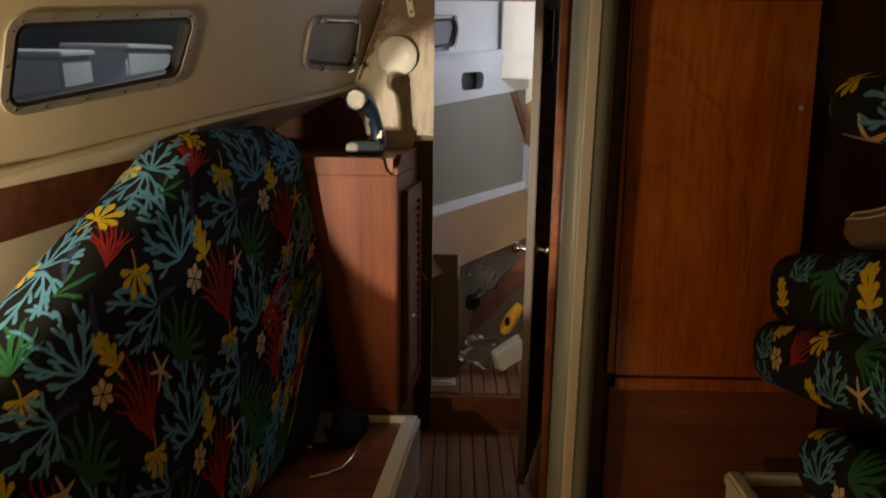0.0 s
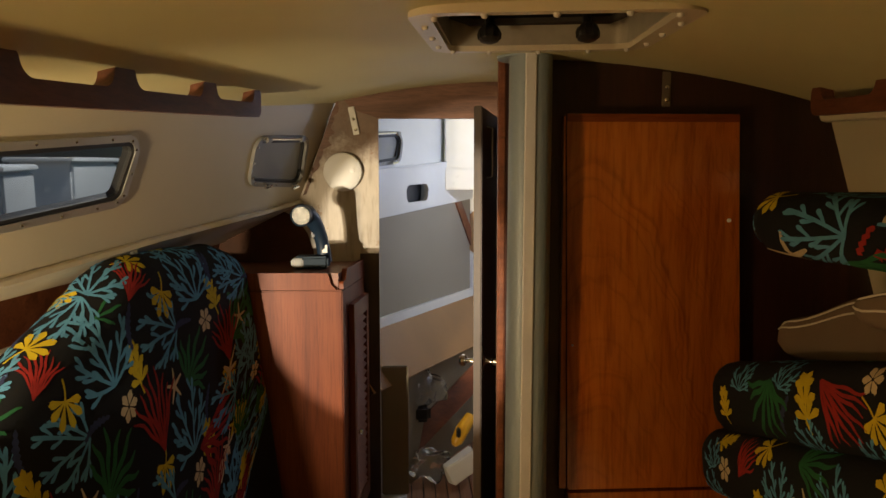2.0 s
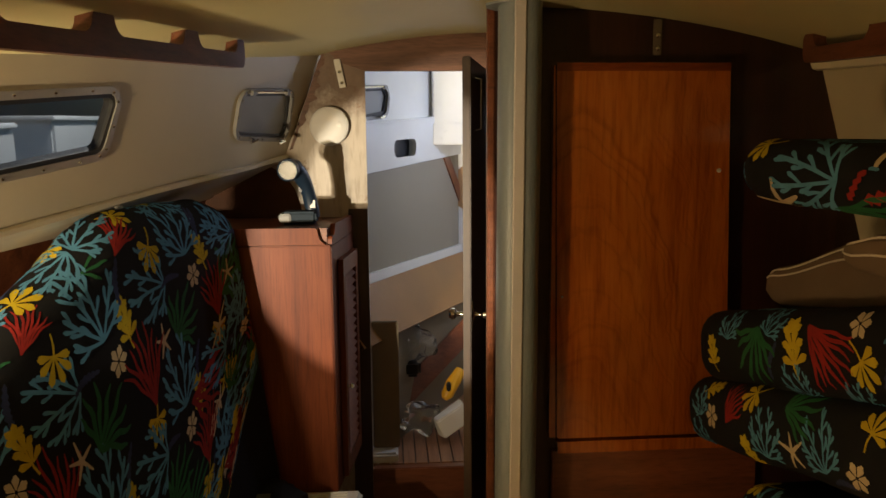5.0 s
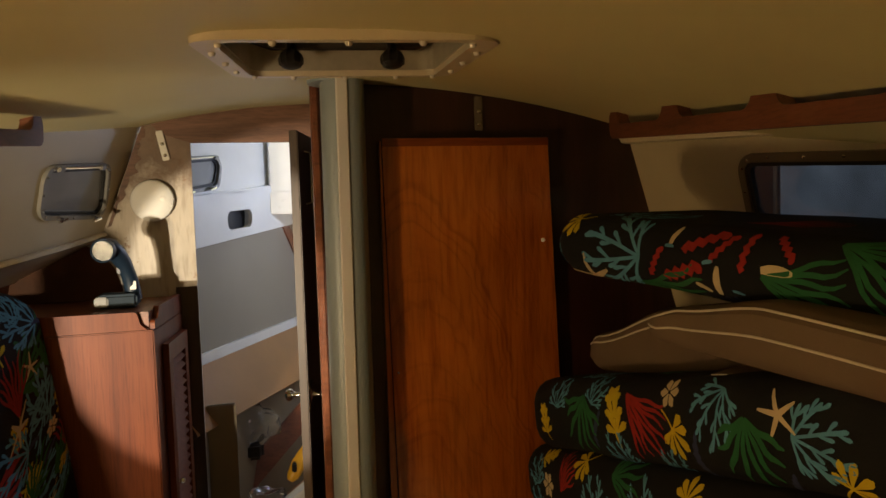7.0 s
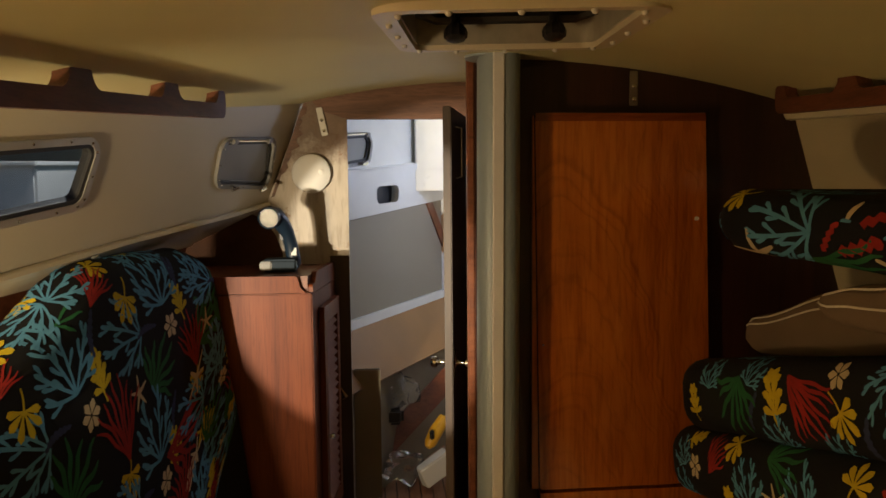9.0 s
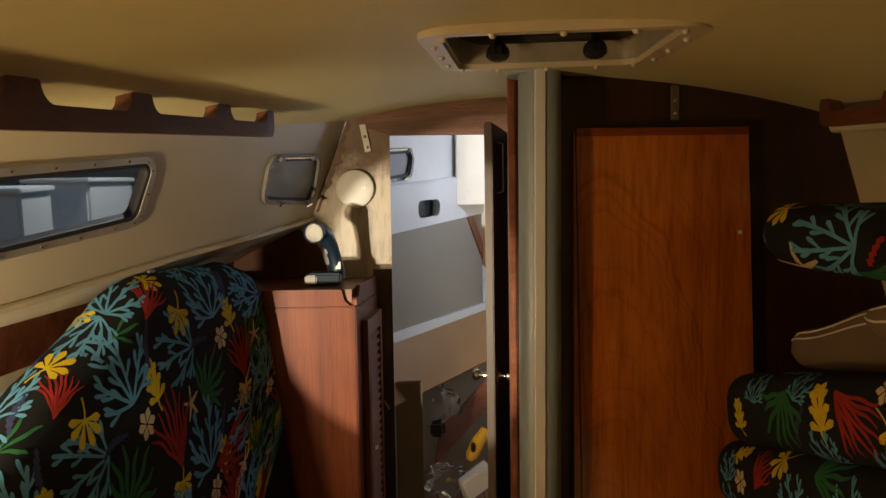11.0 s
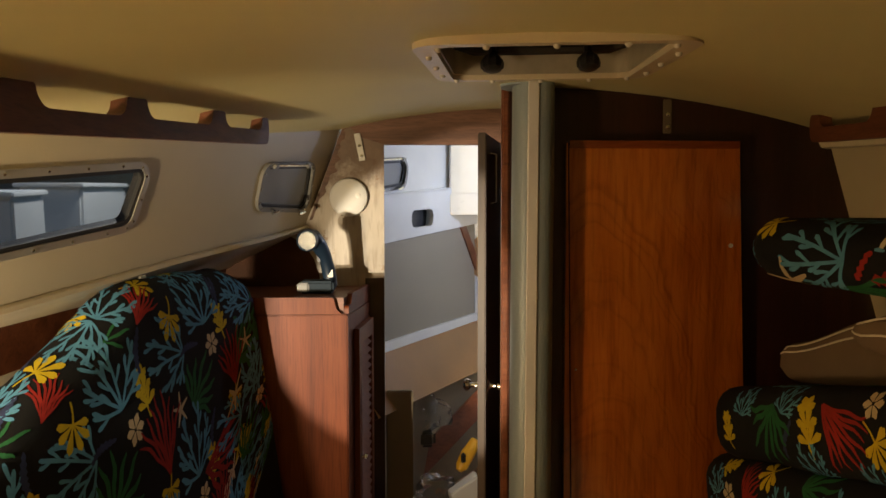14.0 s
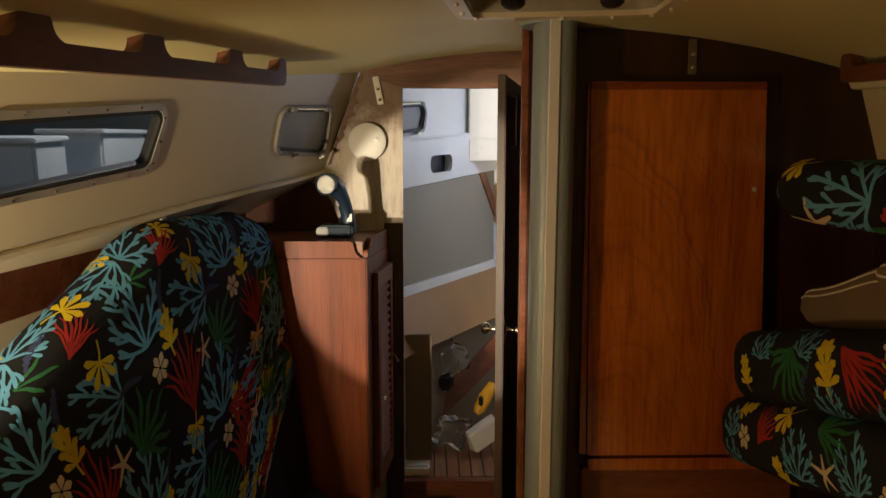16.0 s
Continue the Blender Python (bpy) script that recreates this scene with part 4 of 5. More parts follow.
THIRD_MOTIFS = (("yellow", stalk, 0.085, 0.115, -0.013, 95), ("green", fan, 0.150, 0.300, -0.012, 250), ("yellow", stalk, 0.119, 0.450, 0.012, 95), ("red", brush, 0.172, 0.545, 0.004, -48), ("yellow", leaf, 0.094, 0.650, -0.012, -50),
                ("turquoise", coral, 0.108, 0.775, 0.022, 238), ("cream", disc, 0.050, 0.644, 0.060, 0), ("cream", star, 0.068, 0.926, 0.028, 25), ("green", fan, 0.129, 0.850, -0.034, 262), ("turquoise", coral, 0.112, 1.000, -0.008, -8),
                ("yellow", leaf, 0.072, 1.030, -0.064, 40), ("slate", sprig, 0.068, 0.920, -0.088, 80), ("turquoise", coral, 0.085, 0.444, -0.062, 100), ("turquoise", coral, 0.085, 0.190, 0.062, 80), ("turquoise", coral, 0.085, 0.375, 0.070, 70),
                ("slate", sprig, 0.085, 0.375, -0.02, 70), ("turquoise", coral, 0.084, 0.62, -0.085, 60), ("slate", sprig, 0.099, 0.72, -0.06, 100), ("red", brush, 0.140, 1.16, 0.0, 70), ("turquoise", coral, 0.136, 0.30, 0.17, 90),
                ("green", fan, 0.122, 0.55, 0.18, 40))
# what lies on the top cushion's long edge, from its forward end
EDGE_MOTIFS = (("yellow", leaf, 0.085, 0.075, 0.062, 200), ("turquoise", coral, 0.165, 0.215, 0.010, 172), ("turquoise", coral, 0.12, -0.02, -0.005, 90), ("cream", star, 0.12, 0.13, -0.075, 20),
               ("red", zigzag, 0.060, 0.335, -0.008, 60), ("red", zigzag, 0.095, 0.405, -0.018, 18), ("red", zigzag, 0.090, 0.450, 0.040, 24), ("red", zigzag, 0.060, 0.495, 0.032, 48),
               ("red", zigzag, 0.062, 0.545, 0.030, 84), ("red", zigzag, 0.055, 0.610, 0.045, -46), ("cream", dash, 0.040, 0.375, 0.046, 78), ("cream", dash, 0.048, 0.490, -0.026, 84),
               ("cream", dash, 0.032, 0.452, -0.040, -14), ("cream", dash, 0.050, 0.605, 0.006, 4), ("green", brush, 0.17, 0.650, -0.026, -14), ("green", brush, 0.17, 0.76, 0.040, -16), ("green", brush, 0.22, 0.36, -0.090, -14),
               ("turquoise", dash, 0.022, 0.37, 0.025, 0), ("turquoise", dash, 0.022, 0.47, 0.006, 10), ("turquoise", dash, 0.022, 0.53, -0.038, 0), ("slate", sprig, 0.13, 0.52, -0.075, 8),
               ("turquoise", coral, 0.18, 0.92, -0.01, 20), ("yellow", leaf, 0.10, 0.84, -0.06, 80), ("red", zigzag, 0.09, 1.02, 0.03, 30), ("green", fan, 0.2, 1.15, 0.0, 10), ("turquoise", coral, 0.18, 1.30, 0.0, 170),
               ("turquoise", coral, 0.16, 0.20, 0.175, 80), ("red", brush, 0.18, 0.50, 0.20, 30), ("turquoise", coral, 0.17, 0.80, 0.20, 120))


def cushion(name, label, m, length, width, height, seed, radius=0.05, warp=None, group="", cloth=None, printed=True, own=(), drape=None):
    """A boxed cushion whose printed motifs lie on its skin. Local x is its length, y its width, z its height; the origin is the middle of its underside."""
    rng = random.Random(seed)
    ob = thing(name, label, "cushion", m @ Vector((0, 0, 0)), group)
    hy, hz = width / 2, height / 2
    rc = min(radius, hy * 0.98, hz * 0.98)
    sec = outline([(-hy, -hz), (hy, -hz), (hy, hz), (-hy, hz)], rc, 8)
    dense = []
    for a, b in zip(sec, sec[1:] + sec[:1]):
        steps = max(1, int((b - a).length / 0.03))
        dense += [a.lerp(b, i / steps) for i in range(steps)]
    run = [0.0]
    for a, b in zip(dense, dense[1:] + dense[:1]):
        run.append(run[-1] + (b - a).length)
    around = run[-1]
    table = np.array(run)

    def section(b):
        b = (b + rc * math.pi / 2 + hy - rc) % around      # from the middle of the underside
        i = min(int(np.searchsorted(table, b, side="right")) - 1, len(dense) - 1)
        f = (b - table[i]) / max(1e-9, table[i + 1] - table[i])
        return dense[i].lerp(dense[(i + 1) % len(dense)], f)

    cap = min(hy, hz)
    bend = rc * math.pi / 2

    def place(a, b):
        """The skin at a along the length (running on over the ends) and b round the section."""
        p = section(b)
        lo, hi = rc, length - rc
        inset, x = 0.0, a
        for edge, s in ((lo, -1), (hi, 1)):
            over = (a - edge) * s
            if over > 0:
                if over < bend:
                    t = over / rc
                    x, inset = edge + s * rc * math.sin(t), rc * (1 - math.cos(t))
                else:
                    x, inset = edge + s * rc, min(rc + over - bend, cap - 0.0005)
        q = Vector((x - length / 2, p.x * (1 - inset / hy), p.y * (1 - inset / hz)))
        soft = 1 + 0.05 * noise.noise(Vector((q.x * 4 + seed, q.y * 4, q.z * 4)))
        q = Vector((q.x, q.y * soft, q.z * soft))
        q.z += hz
        if warp:
            q = warp(q)
        return m @ q

    ext = bend + cap - rc
    a0, a1 = rc - ext, length - rc + ext
    bm = bmesh.new()
    na, nb = max(20, int((a1 - a0) / 0.022)), max(40, int(around / 0.022))
    grid = [[bm.verts.new(place(a0 + (a1 - a0) * i / na, around * j / nb)) for j in range(nb)] for i in range(na + 1)]
    for i in range(na):
        for j in range(nb):
            bm.faces.new((grid[i][j], grid[i][(j + 1) % nb], grid[i + 1][(j + 1) % nb], grid[i + 1][j]))
    bm.faces.new(grid[0])
    bm.faces.new(grid[-1][::-1])
    part("cover", bm, cloth or CLOTH, ob)
    if not printed:
        return ob, place, around
    sheets = {}
    b_face = around - (rc * math.pi / 2 + hy - rc) - (height - 2 * rc) / 2      # the middle of the inboard face
    laid = [(*row, None) for row in own]
    if drape:
        for i in range(-3, 4):
            for j in range(-2, 5):
                at = PRINT_ONE * i + PRINT_TWO * j
                laid += [(c, f, n, at.x + x, at.y + u, w, drape) for c, f, n, x, u, w in MOTIFS if -0.75 < drape(at.x + x, at.y + u)[1] < 0.455]
    for colour, make, size, x, y, turn, pulled in laid:
        a, up = pulled(x, y) if pulled else (x, y)
        if not (a0 - 0.02 < a < a1 + 0.02 and 0.02 < b_face - up < around - 0.02):
            continue
        turned = radians(turn + rng.uniform(-5, 5))
        co, si = math.cos(turned), math.sin(turned)
        lift = 0.0010 + 0.0004 * rng.random()
        verts, faces = sheets.setdefault(colour, ([], []))
        for quad in make(rng, size):
            base = len(verts)
            for p in quad:
                u, v = x + p.x * co - p.y * si, y + p.x * si + p.y * co
                if pulled:
                    u, v = pulled(u, v)
                u, v = min(max(u, a0 + 0.001), a1 - 0.001), b_face - v
                e = 0.003
                q = place(u, v)
                n = (place(u + e, v) - place(u - e, v)).cross(place(u, v + e) - place(u, v - e))
                if n.length < 1e-12:
                    n = Vector((0, 0, 1e-9))
                verts.append(q - n.normalized() * lift)
            faces.append(tuple(range(base, base + 4)))
    for colour, (verts, faces) in sheets.items():
        me = bpy.data.meshes.new("print_" + colour)
        me.from_pydata(verts, [], faces)
        me.materials.append(PRINT[colour])
        sheet = new(colour + "_print", me)
        sheet.parent = ob
        sheet.matrix_parent_inverse = ob.matrix_world.inverted()
        tagged(sheet, colour + " sea-life motifs printed on the cloth", kind="stuff")
    return ob, place, around



# the long cushion propped on edge along the left side
m = frame_of((-0.752, 1.75, 0.262), (0.275, 0.961, 0.0), (-0.961, 0.275, 0.0))


def propped(q):
    f = (q.x + 0.85) / 1.70
    d = max(0.0, 0.67 - f)
    drop = d * d / (d + 0.10) * (q.z / 1.03)
    end = 0.5 * max(0.0, f - 0.88) * (q.z / 1.03) ** 2
    return Vector((q.x * (0.90 if q.x > 0 else 1.0), q.y + 0.145 * (q.z - 0.99), q.z - drop - end))


cushion("settee_cushion", "black cushion printed with bright corals, propped on edge", m, 1.70, 0.165, 1.03, 11, 0.080, propped, "printed settee cushions", own=TOP_MOTIFS, drape=draped)

# the stack on the right settee
def stacked(x, y, z, ahead, n, w):
    """The pose of a cushion from the middle of its inboard edge at the forward end, and the way it runs aft."""
    along = Vector(ahead).normalized()
    out = Vector((-along.y, along.x, 0)).normalized()
    return frame_of(Vector((x, y, z)) + along * n / 2 + out * w / 2, along, out)


RISE = (0.03, -1.0, 0.24)
for x, y, z, way, n, w, h, seed, motifs, label in (
    (0.845, 1.60, 0.475, RISE, 1.30, 0.50, 0.165, 3, LOW_MOTIFS, "black cushion printed with corals, lowest in view"),
    (0.815, 1.84, 0.655, RISE, 1.45, 0.52, 0.175, 4, SECOND_MOTIFS, "black cushion printed with corals, in the middle of a stack"),
    (0.818, 1.78, 0.842, RISE, 1.40, 0.52, 0.175, 5, THIRD_MOTIFS, "black cushion printed with corals under a taupe pillow"),
    (0.772, 1.54, 1.330, (0.16, -1.0, -0.045), 1.40, 0.46, 0.125, 6, EDGE_MOTIFS, "black cushion printed with corals, on top of the stack"),
):
    cushion("settee_cushion", label, stacked(x, y, z, way, n, w), n, w, h, seed, 0.062, None, "printed settee cushions", own=motifs)


def along_curve(stops, s):
    for (s0, z0), (s1, z1) in zip(stops, stops[1:]):
        if s <= s1 or (s1, z1) == stops[-1]:
            f = min(1.0, max(0.0, (s - s0) / (s1 - s0)))
            return z0 + (z1 - z0) * (f * f * (3 - 2 * f) * 0.5 + f * 0.5)


def pillows():
    """Three soft cushions slumped over one another; for each the heights of its underside and top, going aft."""
    for k, (x, y, n, w, under, over, seams) in enumerate((
        (0.935, 1.690, 1.30, 0.50, ((0, 1.088), (0.06, 1.066), (0.4, 1.11), (0.8, 1.20), (1.3, 1.28)), ((0, 1.135), (0.05, 1.160), (0.31, 1.254), (0.62, 1.290), (0.9, 1.285), (1.3, 1.31)), (0.5, 0.25)),
        (0.815, 1.225, 1.15, 0.50, ((0, 1.245), (0.05, 1.222), (0.3, 1.225), (0.6, 1.225), (1.1, 1.24)), ((0, 1.270), (0.10, 1.300), (0.30, 1.332), (0.55, 1.322), (1.1, 1.32)), (0.5, 0.02)),
        (0.868, 1.130, 1.00, 0.46, ((0, 1.135), (0.05, 1.085), (0.3, 1.065), (0.5, 1.055), (1.0, 1.06)), ((0, 1.182), (0.06, 1.200), (0.25, 1.232), (0.45, 1.238), (1.0, 1.30)), (0.5, 0.03)),
    )):
        h, rc = 0.12, 0.034

        def slump(q, n=n, h=h, under=under, over=over):
            s = q.x + n / 2
            lo, hi = along_curve(under, s), along_curve(over, s)
            return Vector((q.x, q.y, lo + (hi - lo) * q.z / h))

        ob, place, around = cushion("pillow", "taupe cloth cushion with pale piping, slumped under a printed cushion", stacked(x, y, 0.0, (0.03, -1.0, 0.0), n, w), n, w, h, 20 + k, rc, slump, "taupe cushions", BROWNCLOTH, False)
        face = around - (rc * math.pi / 2 + w / 2 - rc) - (h - 2 * rc) / 2
        for seam in seams:
            up = math.copysign((h - 2 * rc) / 2 + rc * 0.7, seam) if abs(seam) == 0.5 else seam * h
            pts = [place(-0.002 + (n - 0.02) * i / 70, face - up) for i in range(71)]
            part("piping", tube(pts, 0.0021, 6), PIPING, ob, "pale piping cord")


pillows()


# ---- settees ----
def settee_left():
    ob = thing("settee", "white moulded settee base with a brown plywood top", "settee", (-0.4, 1.2, 0))
    a, b = Vector((-0.080, 2.43, 0)), Vector((-0.36, -0.2, 0))
    m = frame_of(b, a - b, (0, 0, 1))
    n = (a - b).length
    part("front", box(0, n, 0.0, 0.22, -0.03, 0.0, 0.004, m), WHITE, ob)
    part("lip", box(0, n, 0.215, 0.262, -0.058, 0.004, 0.012, m, segments=3), WHITE, ob, "white moulded lip")
    part("forward_lip", box(-0.40, -0.085, 2.405, 2.43, 0.215, 0.262, 0.008), WHITE, ob)
    bm = bmesh.new()
    plan = [(-1.2, -0.2), (-0.42, -0.2), (-0.14, 2.405), (-1.2, 2.405)]
    lo, hi = [bm.verts.new((x, y, 0.20)) for x, y in plan], [bm.verts.new((x, y, 0.240)) for x, y in plan]
    bm.faces.new(lo)
    bm.faces.new(hi)
    for i in range(4):
        bm.faces.new((lo[i - 1], lo[i], hi[i], hi[i - 1]))
    part("seat_board", bm, BOARD, ob, "brown plywood seat board")
    return ob


settee_left()


def seat_clutter():
    ob = thing("wire_bail", "bright curved metal bail lying on the seat board", "handle", (-0.30, 2.1, 0.245))
    part("wire", tube([(-0.272, 2.235, 0.262), (-0.274, 2.16, 0.266), (-0.285, 2.085, 0.266), (-0.306, 2.040, 0.262), (-0.345, 2.020, 0.257), (-0.398, 2.006, 0.252)], 0.005, 8), CHROME, ob)
    part("eye", lathe([(0.012, 0), (0.014, 0.006), (0.010, 0.014), (0.002, 0.016)], Matrix.Translation((-0.435, 2.21, 0.241)), 14), CHROME, ob)
    ob = thing("dark_bag", "crumpled dark bag with a grey-green patch on the seat board", "bag", (-0.36, 2.27, 0.245))
    bm = bmesh.new()
    bmesh.ops.create_icosphere(bm, subdivisions=4, radius=1.0)
    for v in bm.verts:
        k = 1 + 0.22 * noise.noise(v.co * 1.5 + Vector((4, 0, 0))) + 0.12 * noise.noise(v.co * 4.0)
        v.co = Vector((-0.365 + 0.105 * v.co.x * k, 2.275 + 0.10 * v.co.y * k, max(0.242, 0.29 + 0.075 * v.co.z * k)))
    part("bag", bm, CLOTH, ob)
    bm = bmesh.new()
    bmesh.ops.create_grid(bm, x_segments=6, y_segments=10, size=1.0)
    for v in bm.verts:
        v.co = Vector((-0.385 + 0.022 * v.co.x + 0.01 * v.co.y, 2.205 - 0.045 * (1 - v.co.y) * 0.4 + 0.006 * noise.noise(v.co * 3), 0.325 + 0.045 * v.co.y))
    part("patch", bm, GREENCLOTH, ob, "grey-green patch")


seat_clutter()


def settee_right():
    ob = thing("settee", "white moulded settee base under stacked cushions", "settee", (1.2, 1.0, 0))
    part("front", box(0.805, 0.835, -0.5, 1.865, 0.0, 0.34, 0.004), WHITE, ob)
    part("lip", box(0.798, 0.845, -0.5, 1.872, 0.335, 0.378, 0.010), WHITE, ob, "white moulded lip")
    part("forward_lip", box(0.845, 1.6, 1.835, 1.872, 0.335, 0.378, 0.010), WHITE, ob)
    part("seat_board", box(0.84, 1.75, -0.5, 1.84, 0.30, 0.352, 0.0), BOARD, ob, "brown plywood seat board")
    part("backing", box(0.88, 1.70, -0.4, 1.62, 0.351, 0.478, 0.02), BROWNCLOTH, ob, "taupe seat pad")
    return ob


settee_right()


# ---- forward cabin ----
FWD = frame_of((-0.052, 3.12, 0), (0.5274, 0.8496, 0), (0, 0, 1))       # along its left side, z inwards
def slope(s, u):
    return (s, u + 0.085 * s)


SLOT = [slope(*p) for p in ((0.205, 1.378), (0.395, 1.372), (0.408, 1.450), (0.205, 1.458))]
PORT_F = [slope(*p) for p in ((-0.10, 1.565), (0.170, 1.575), (0.205, 1.685), (-0.10, 1.685))]
bm = slab([slope(-0.26, 1.335), slope(1.6, 1.335), slope(1.6, 1.535), slope(-0.26, 1.535)], [outline(SLOT, 0.03)], -0.02, 0.0, FWD)
setting("trim_shelf_front", bm, WHITE, "white moulded shelf front with an oval cut-out", "shelf")
bm = slab([slope(-0.26, 1.535), slope(1.6, 1.535), slope(1.6, 2.1), slope(-0.26, 2.1)], [outline(PORT_F, 0.03)], -0.05, -0.03, FWD)
setting("wall_forward_port", bm, WHITE, "white cabin side of the forward cabin", "wall")
opening_port("window_4", PORT_F, FWD @ Matrix.Translation((0, 0, -0.03)), "small opening port in the forward cabin")
setting("trim_shelf_top", box(-0.26, 1.6, -0.04, 0.0, 1.527, 1.543, 0.004, FWD @ Matrix(((1, 0, 0, 0), (0.085, 0, 1, 0), (0, 1, 0, 0), (0, 0, 0, 1)))), WHITE, "white shelf edge", "shelf")
bm = slab([slope(-0.26, 0.78), slope(1.6, 0.78), slope(1.6, 1.332), slope(-0.26, 1.332)], [], -0.03, -0.012, FWD)
setting("wall_forward_vinyl", bm, VINYL, "grey vinyl hull lining of the forward berth", "wall")
bm = slab([slope(-0.26, 0.880), slope(1.6, 0.775), slope(1.6, 0.815), slope(-0.26, 0.922)], [], -0.03, 0.004, FWD)
setting("trim_berth", bm, WHITE, "white batten above the berth", "trim")
bm = bmesh.new()
a = [bm.verts.new(FWD @ Vector((*slope(s, 0.870 - 0.056 * s), 0.0))) for s in (-0.26, 1.6)]
b = [bm.verts.new(FWD @ Vector((*slope(s, 0.66 - 0.06 * s), 0.13))) for s in (-0.26, 1.6)]
c = [bm.verts.new(FWD @ Vector((*slope(s, 0.64 - 0.06 * s), 0.10))) for s in (-0.26, 1.6)]
d = [bm.verts.new(FWD @ Vector((*slope(s, 0.85 - 0.056 * s), -0.03))) for s in (-0.26, 1.6)]
for p, q in ((a, b), (b, c), (c, d), (d, a)):
    bm.faces.new((p[0], p[1], q[1], q[0]))
setting("wall_berth_side", bm, PLY, "tan plywood lining sloping down to the berth", "wall")
bm = slab([slope(-0.26, 0.0), slope(1.6, 0.0), slope(1.6, 0.58), slope(-0.26, 0.65)], [], 0.06, 0.08, FWD)
setting("wall_berth_front", bm, KHAKI, "dull khaki locker front under the berth", "wall")
setting("wall_forward", box(-0.26, 1.6, 3.86, 3.88, 0.0, 2.2), WHITE, "white bow bulkhead", "wall")
setting("wall_forward_starboard", box(1.05, 1.07, 2.88, 3.86, 0.0, 2.2), WHITE, "white side of the forward cabin", "wall")
setting("wall_forward_return", box(0.60, 1.07, 2.85, 2.872, 0.0, 2.0), WHITE, "white bulkhead back", "wall")

bm = box(0.243, 1.05, 3.60, 3.86, 1.455, 1.560, 0.006)
box(0.243, 1.05, 3.615, 3.86, 1.560, 2.1, 0.004, bm=bm)
setting("wall_anchor_locker", bm, WHITE, "white boxed anchor locker in the bow", "wall")
bm = slab([slope(0.69, 1.332), slope(0.75, 1.332), slope(1.12, 0.82), slope(1.05, 0.82)], [], -0.012, -0.004, FWD)
setting("trim_hull_seam", bm, BOARD, "brown wooden batten at the end of the vinyl lining", "trim")
# a flat brown disc drawn where the bulkhead has an oval hole
bm = slab(outline([(0.36, 1.10), (0.60, 1.10), (0.60, 1.36), (0.36, 1.36)], 0.115, 8), [], 0.0, 0.004, frame_of((0, 3.86, 0), (1, 0, 0), (0, 0, 1)))
setting("trim_bow_hole", bm, PLY, "brown disc standing in for the oval hole in the bow bulkhead", "panel")


# a black plate behind the cut-out, coloured for the unlit hollow
bm = slab(outline([Vector(p) for p in grown(SLOT, 0.01)], 0.03), [], -0.055, -0.045, FWD)
setting("trim_slot_shade", bm, BLACK, "black plate standing in for the shade inside the shelf locker", "locker")


def forward_things():
    ob = thing("khaki_board", "khaki painted board standing in the doorway", "board", (0, 2.95, 0.15))
    part("board", box(-0.051, 0.058, 2.945, 2.965, 0.192, 0.735, 0.004), KHAKI, ob)
    ob = thing("white_step", "white moulded step under a khaki board", "step", (0, 3.0, 0.14))
    part("step", box(-0.30, 0.05, 2.89, 3.20, 0.141, 0.19, 0.01), WHITE, ob)
    ob = thing("plank", "reddish brown plank leaning across the locker", "plank", (0.2, 3.3, 0.2))
    m = frame_of((0.06, 3.22, 0.30), (0.75, 0.45, 0.62), (-0.5, 0.0, 0.8))
    part("plank", box(0, 0.55, -0.05, 0.05, -0.01, 0.01, 0.003, m), BOARD, ob)
    ob = thing("yellow_tool", "yellow plastic tool with a black catch by the plank", "tool", (0.30, 3.2, 0.2))
    bm = tube([(0.262, 3.18, 0.315), (0.275, 3.19, 0.33), (0.305, 3.22, 0.375), (0.345, 3.26, 0.42)], [0.014, 0.028, 0.032, 0.026], 12)
    part("grip", bm, YELLOW, ob)
    part("catch", box(0.272, 0.292, 3.165, 3.195, 0.352, 0.392, 0.005), BLACK, ob, "black catch")
    ob = thing("white_carton", "crumpled white carton lying on the sole", "carton", (0.31, 3.12, 0.15))
    m = frame_of((0.252, 3.10, 0.172), (0.8, 0.25, 0.45), (-0.45, 0.0, 0.8))
    bm = box(0, 0.15, 0, 0.085, -0.04, 0.04, 0.006, m)
    for v in bm.verts:
        v.co += Vector((1, 0.5, 1)) * 0.012 * noise.noise(v.co * 14)
    part("carton", bm, PLASTIC, ob)
    for x, y, z, s, seed in ((0.13, 3.24, 0.56, 0.075, 1), (0.16, 3.16, 0.24, 0.07, 2)):
        ob = thing("plastic_bag", "crumpled clear plastic bag", "bag", (x, y, z), "plastic bags")
        bm = bmesh.new()
        bmesh.ops.create_icosphere(bm, subdivisions=3, radius=1.0)
        for v in bm.verts:
            k = 1 + 0.5 * noise.noise(v.co * 1.7 + Vector((seed, 0, 0))) + 0.25 * noise.noise(v.co * 4.5)
            v.co = Vector((v.co.x * s * k * 1.3, v.co.y * s * k * 0.8, v.co.z * s * k)) + Vector((x, y, z))
        part("bag", bm, FILM, ob)
    ob = thing("dark_pouch", "small dark cloth pouch", "pouch", (0.10, 3.2, 0.45))
    part("pouch", box(0.075, 0.16, 3.20, 3.24, 0.41, 0.49, 0.018, segments=3), BLACK, ob)


forward_things()


# ---- what lies outside the windows ----
# colours of the made-up backdrop hulls, darker to port so the boxes stand out
HULL = plain("dull blue-grey hull", (0.30, 0.33, 0.38), 0.5, vary=0.5, scale=1.2)
NAVY = plain("dark hull paint", (0.05, 0.055, 0.065), 0.4, vary=0.5, scale=1.2)


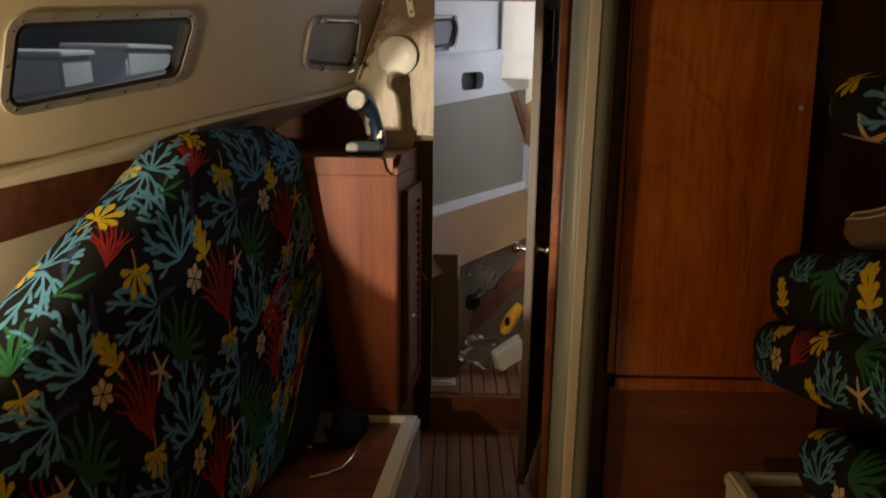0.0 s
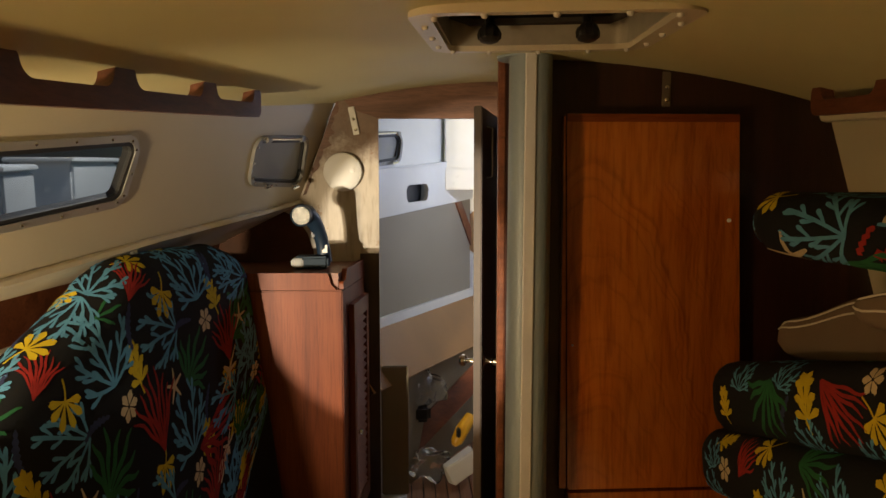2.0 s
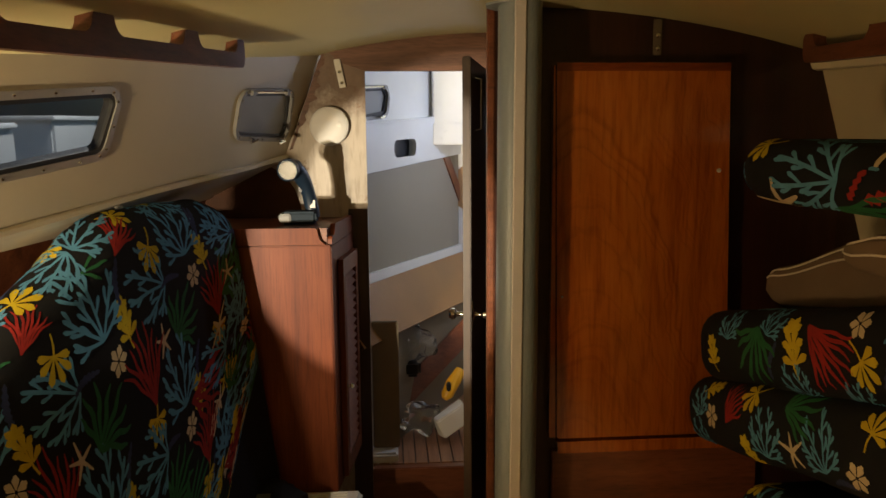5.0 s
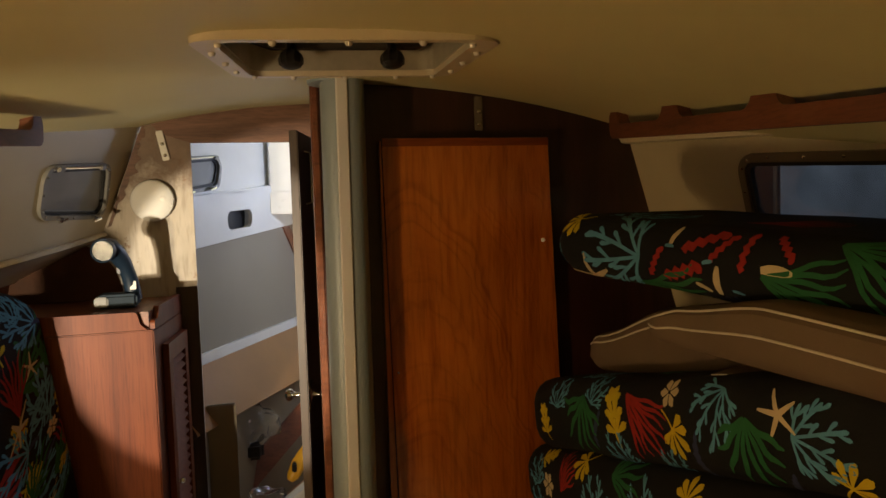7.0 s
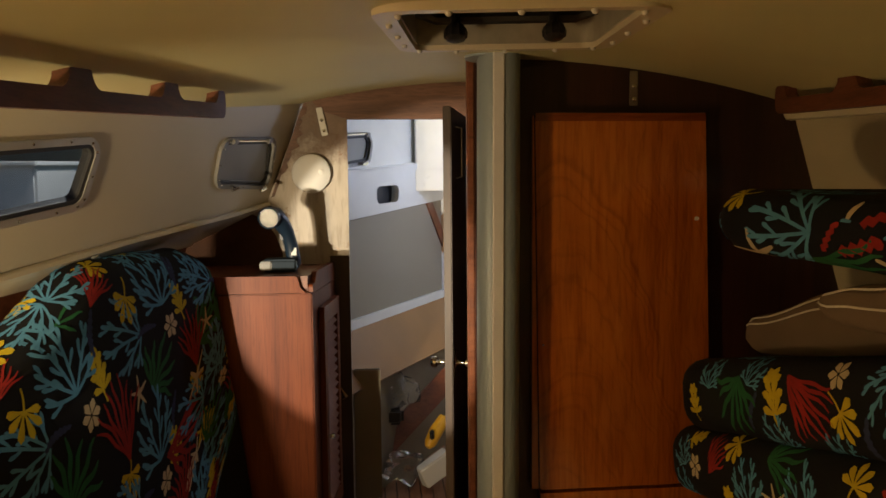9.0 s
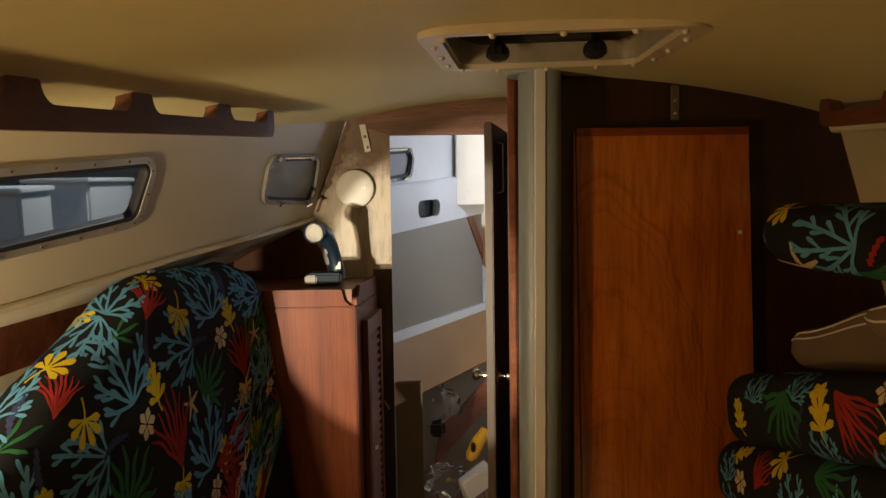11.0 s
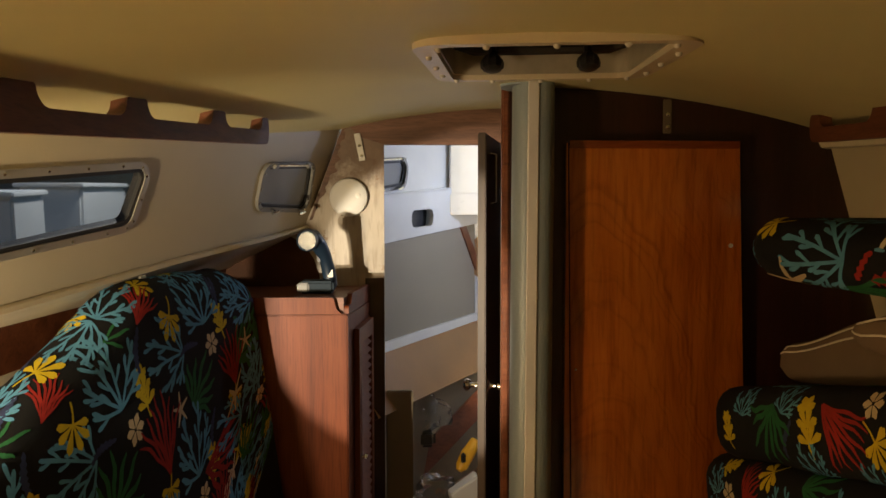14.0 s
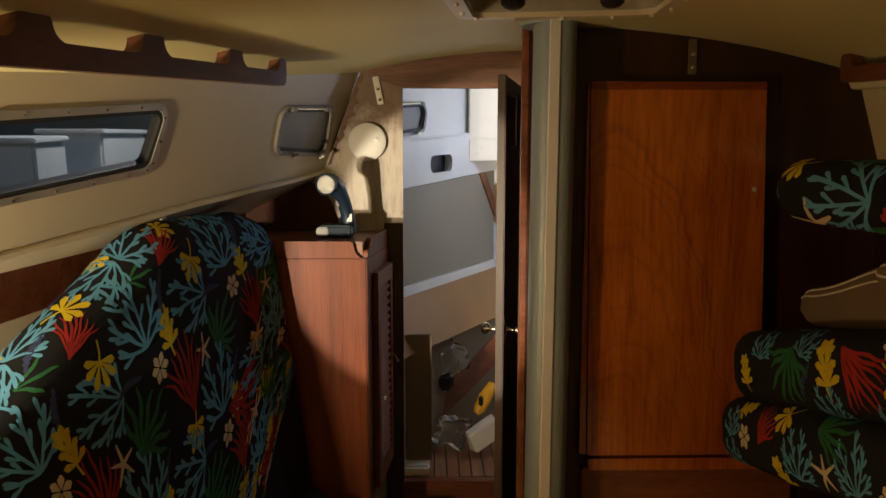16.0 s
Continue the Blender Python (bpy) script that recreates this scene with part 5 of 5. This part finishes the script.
def yard():
    setting("ground", box(-30, 30, -30, 30, -1.6, -1.5), plain("yard asphalt", (0.05, 0.05, 0.05), 0.9), "dark yard ground outside", "ground")
    for x, y, z1, w, tilt in ((-2.75, 5.10, 1.58, 0.42, 4), (-2.75, 6.28, 1.68, 0.88, 2)):
        ob = thing("dock_box", "pale box standing outside in the dusk", "box", (x, y, -1.5), "dock boxes")
        m = pose(x, y, 0, tilt)
        part("body", box(-0.25, 0.25, -w / 2, w / 2, -1.5, z1, 0.02, m), WHITE, ob)
        part("lid", box(-0.27, 0.27, -w / 2 - 0.02, w / 2 + 0.02, z1, z1 + 0.04, 0.01, m), WHITE, ob)
    for side in (-1, 1):
        backdrop_boat(side)
    ob = thing("post", "dark upright post outside the window", "post", (2.77, 3.24, -1.5))
    part("post", tube([(2.77, 3.24, -1.5), (2.77, 3.24, 3.0)], 0.035, 10), BLACK, ob)


# a made-up hull on each side, added as a dim backdrop against the sky
def backdrop_boat(side):
    ob = thing("backdrop_hull", "made-up hull outside that hides the sky from the windows", "boat", (side * 6, 5, -1.5), "boats outside")
    bm = bmesh.new()
    rings = []
    for y, k in ((-6, 1.0), (-2, 1.0), (4, 1.0), (12, 0.95), (18, 0.7), (22, 0.25)):
        rings.append([bm.verts.new((side * (6 + 1.4 * (1 - k) - dx * k), y, z)) for dx, z in ((-1.2, -1.5), (0.6, -0.9), (1.1, 0.2), (1.25, 2.75), (-1.2, 2.8))])
    for a, b in zip(rings, rings[1:]):
        for i in range(5):
            bm.faces.new((a[i - 1], a[i], b[i], b[i - 1]))
    part("hull", bm, HULL if side > 0 else NAVY, ob)


yard()

# ---- planks of the soles ----
def planks(parent, x0, x1, y0, y1, z, pitch):
    x = x0
    while x < x1:
        me = bpy.data.meshes.new("plank")
        bm = box(x + 0.0025, min(x + pitch, x1) - 0.0025, y0, y1, z - 0.012, z, 0.001, segments=1)
        bm.to_mesh(me)
        bm.free()
        me.materials.append(TEAK)
        ob = new("plank", me)
        ob.parent = parent
        x += pitch


planks(bpy.data.objects["floor"], -0.45, 1.05, -1.3, BULK_L - 0.013, 0.0, 0.052)
planks(bpy.data.objects["floor_forward"], -0.45, 1.05, BULK_L + 0.032, 3.85, 0.150, 0.052)
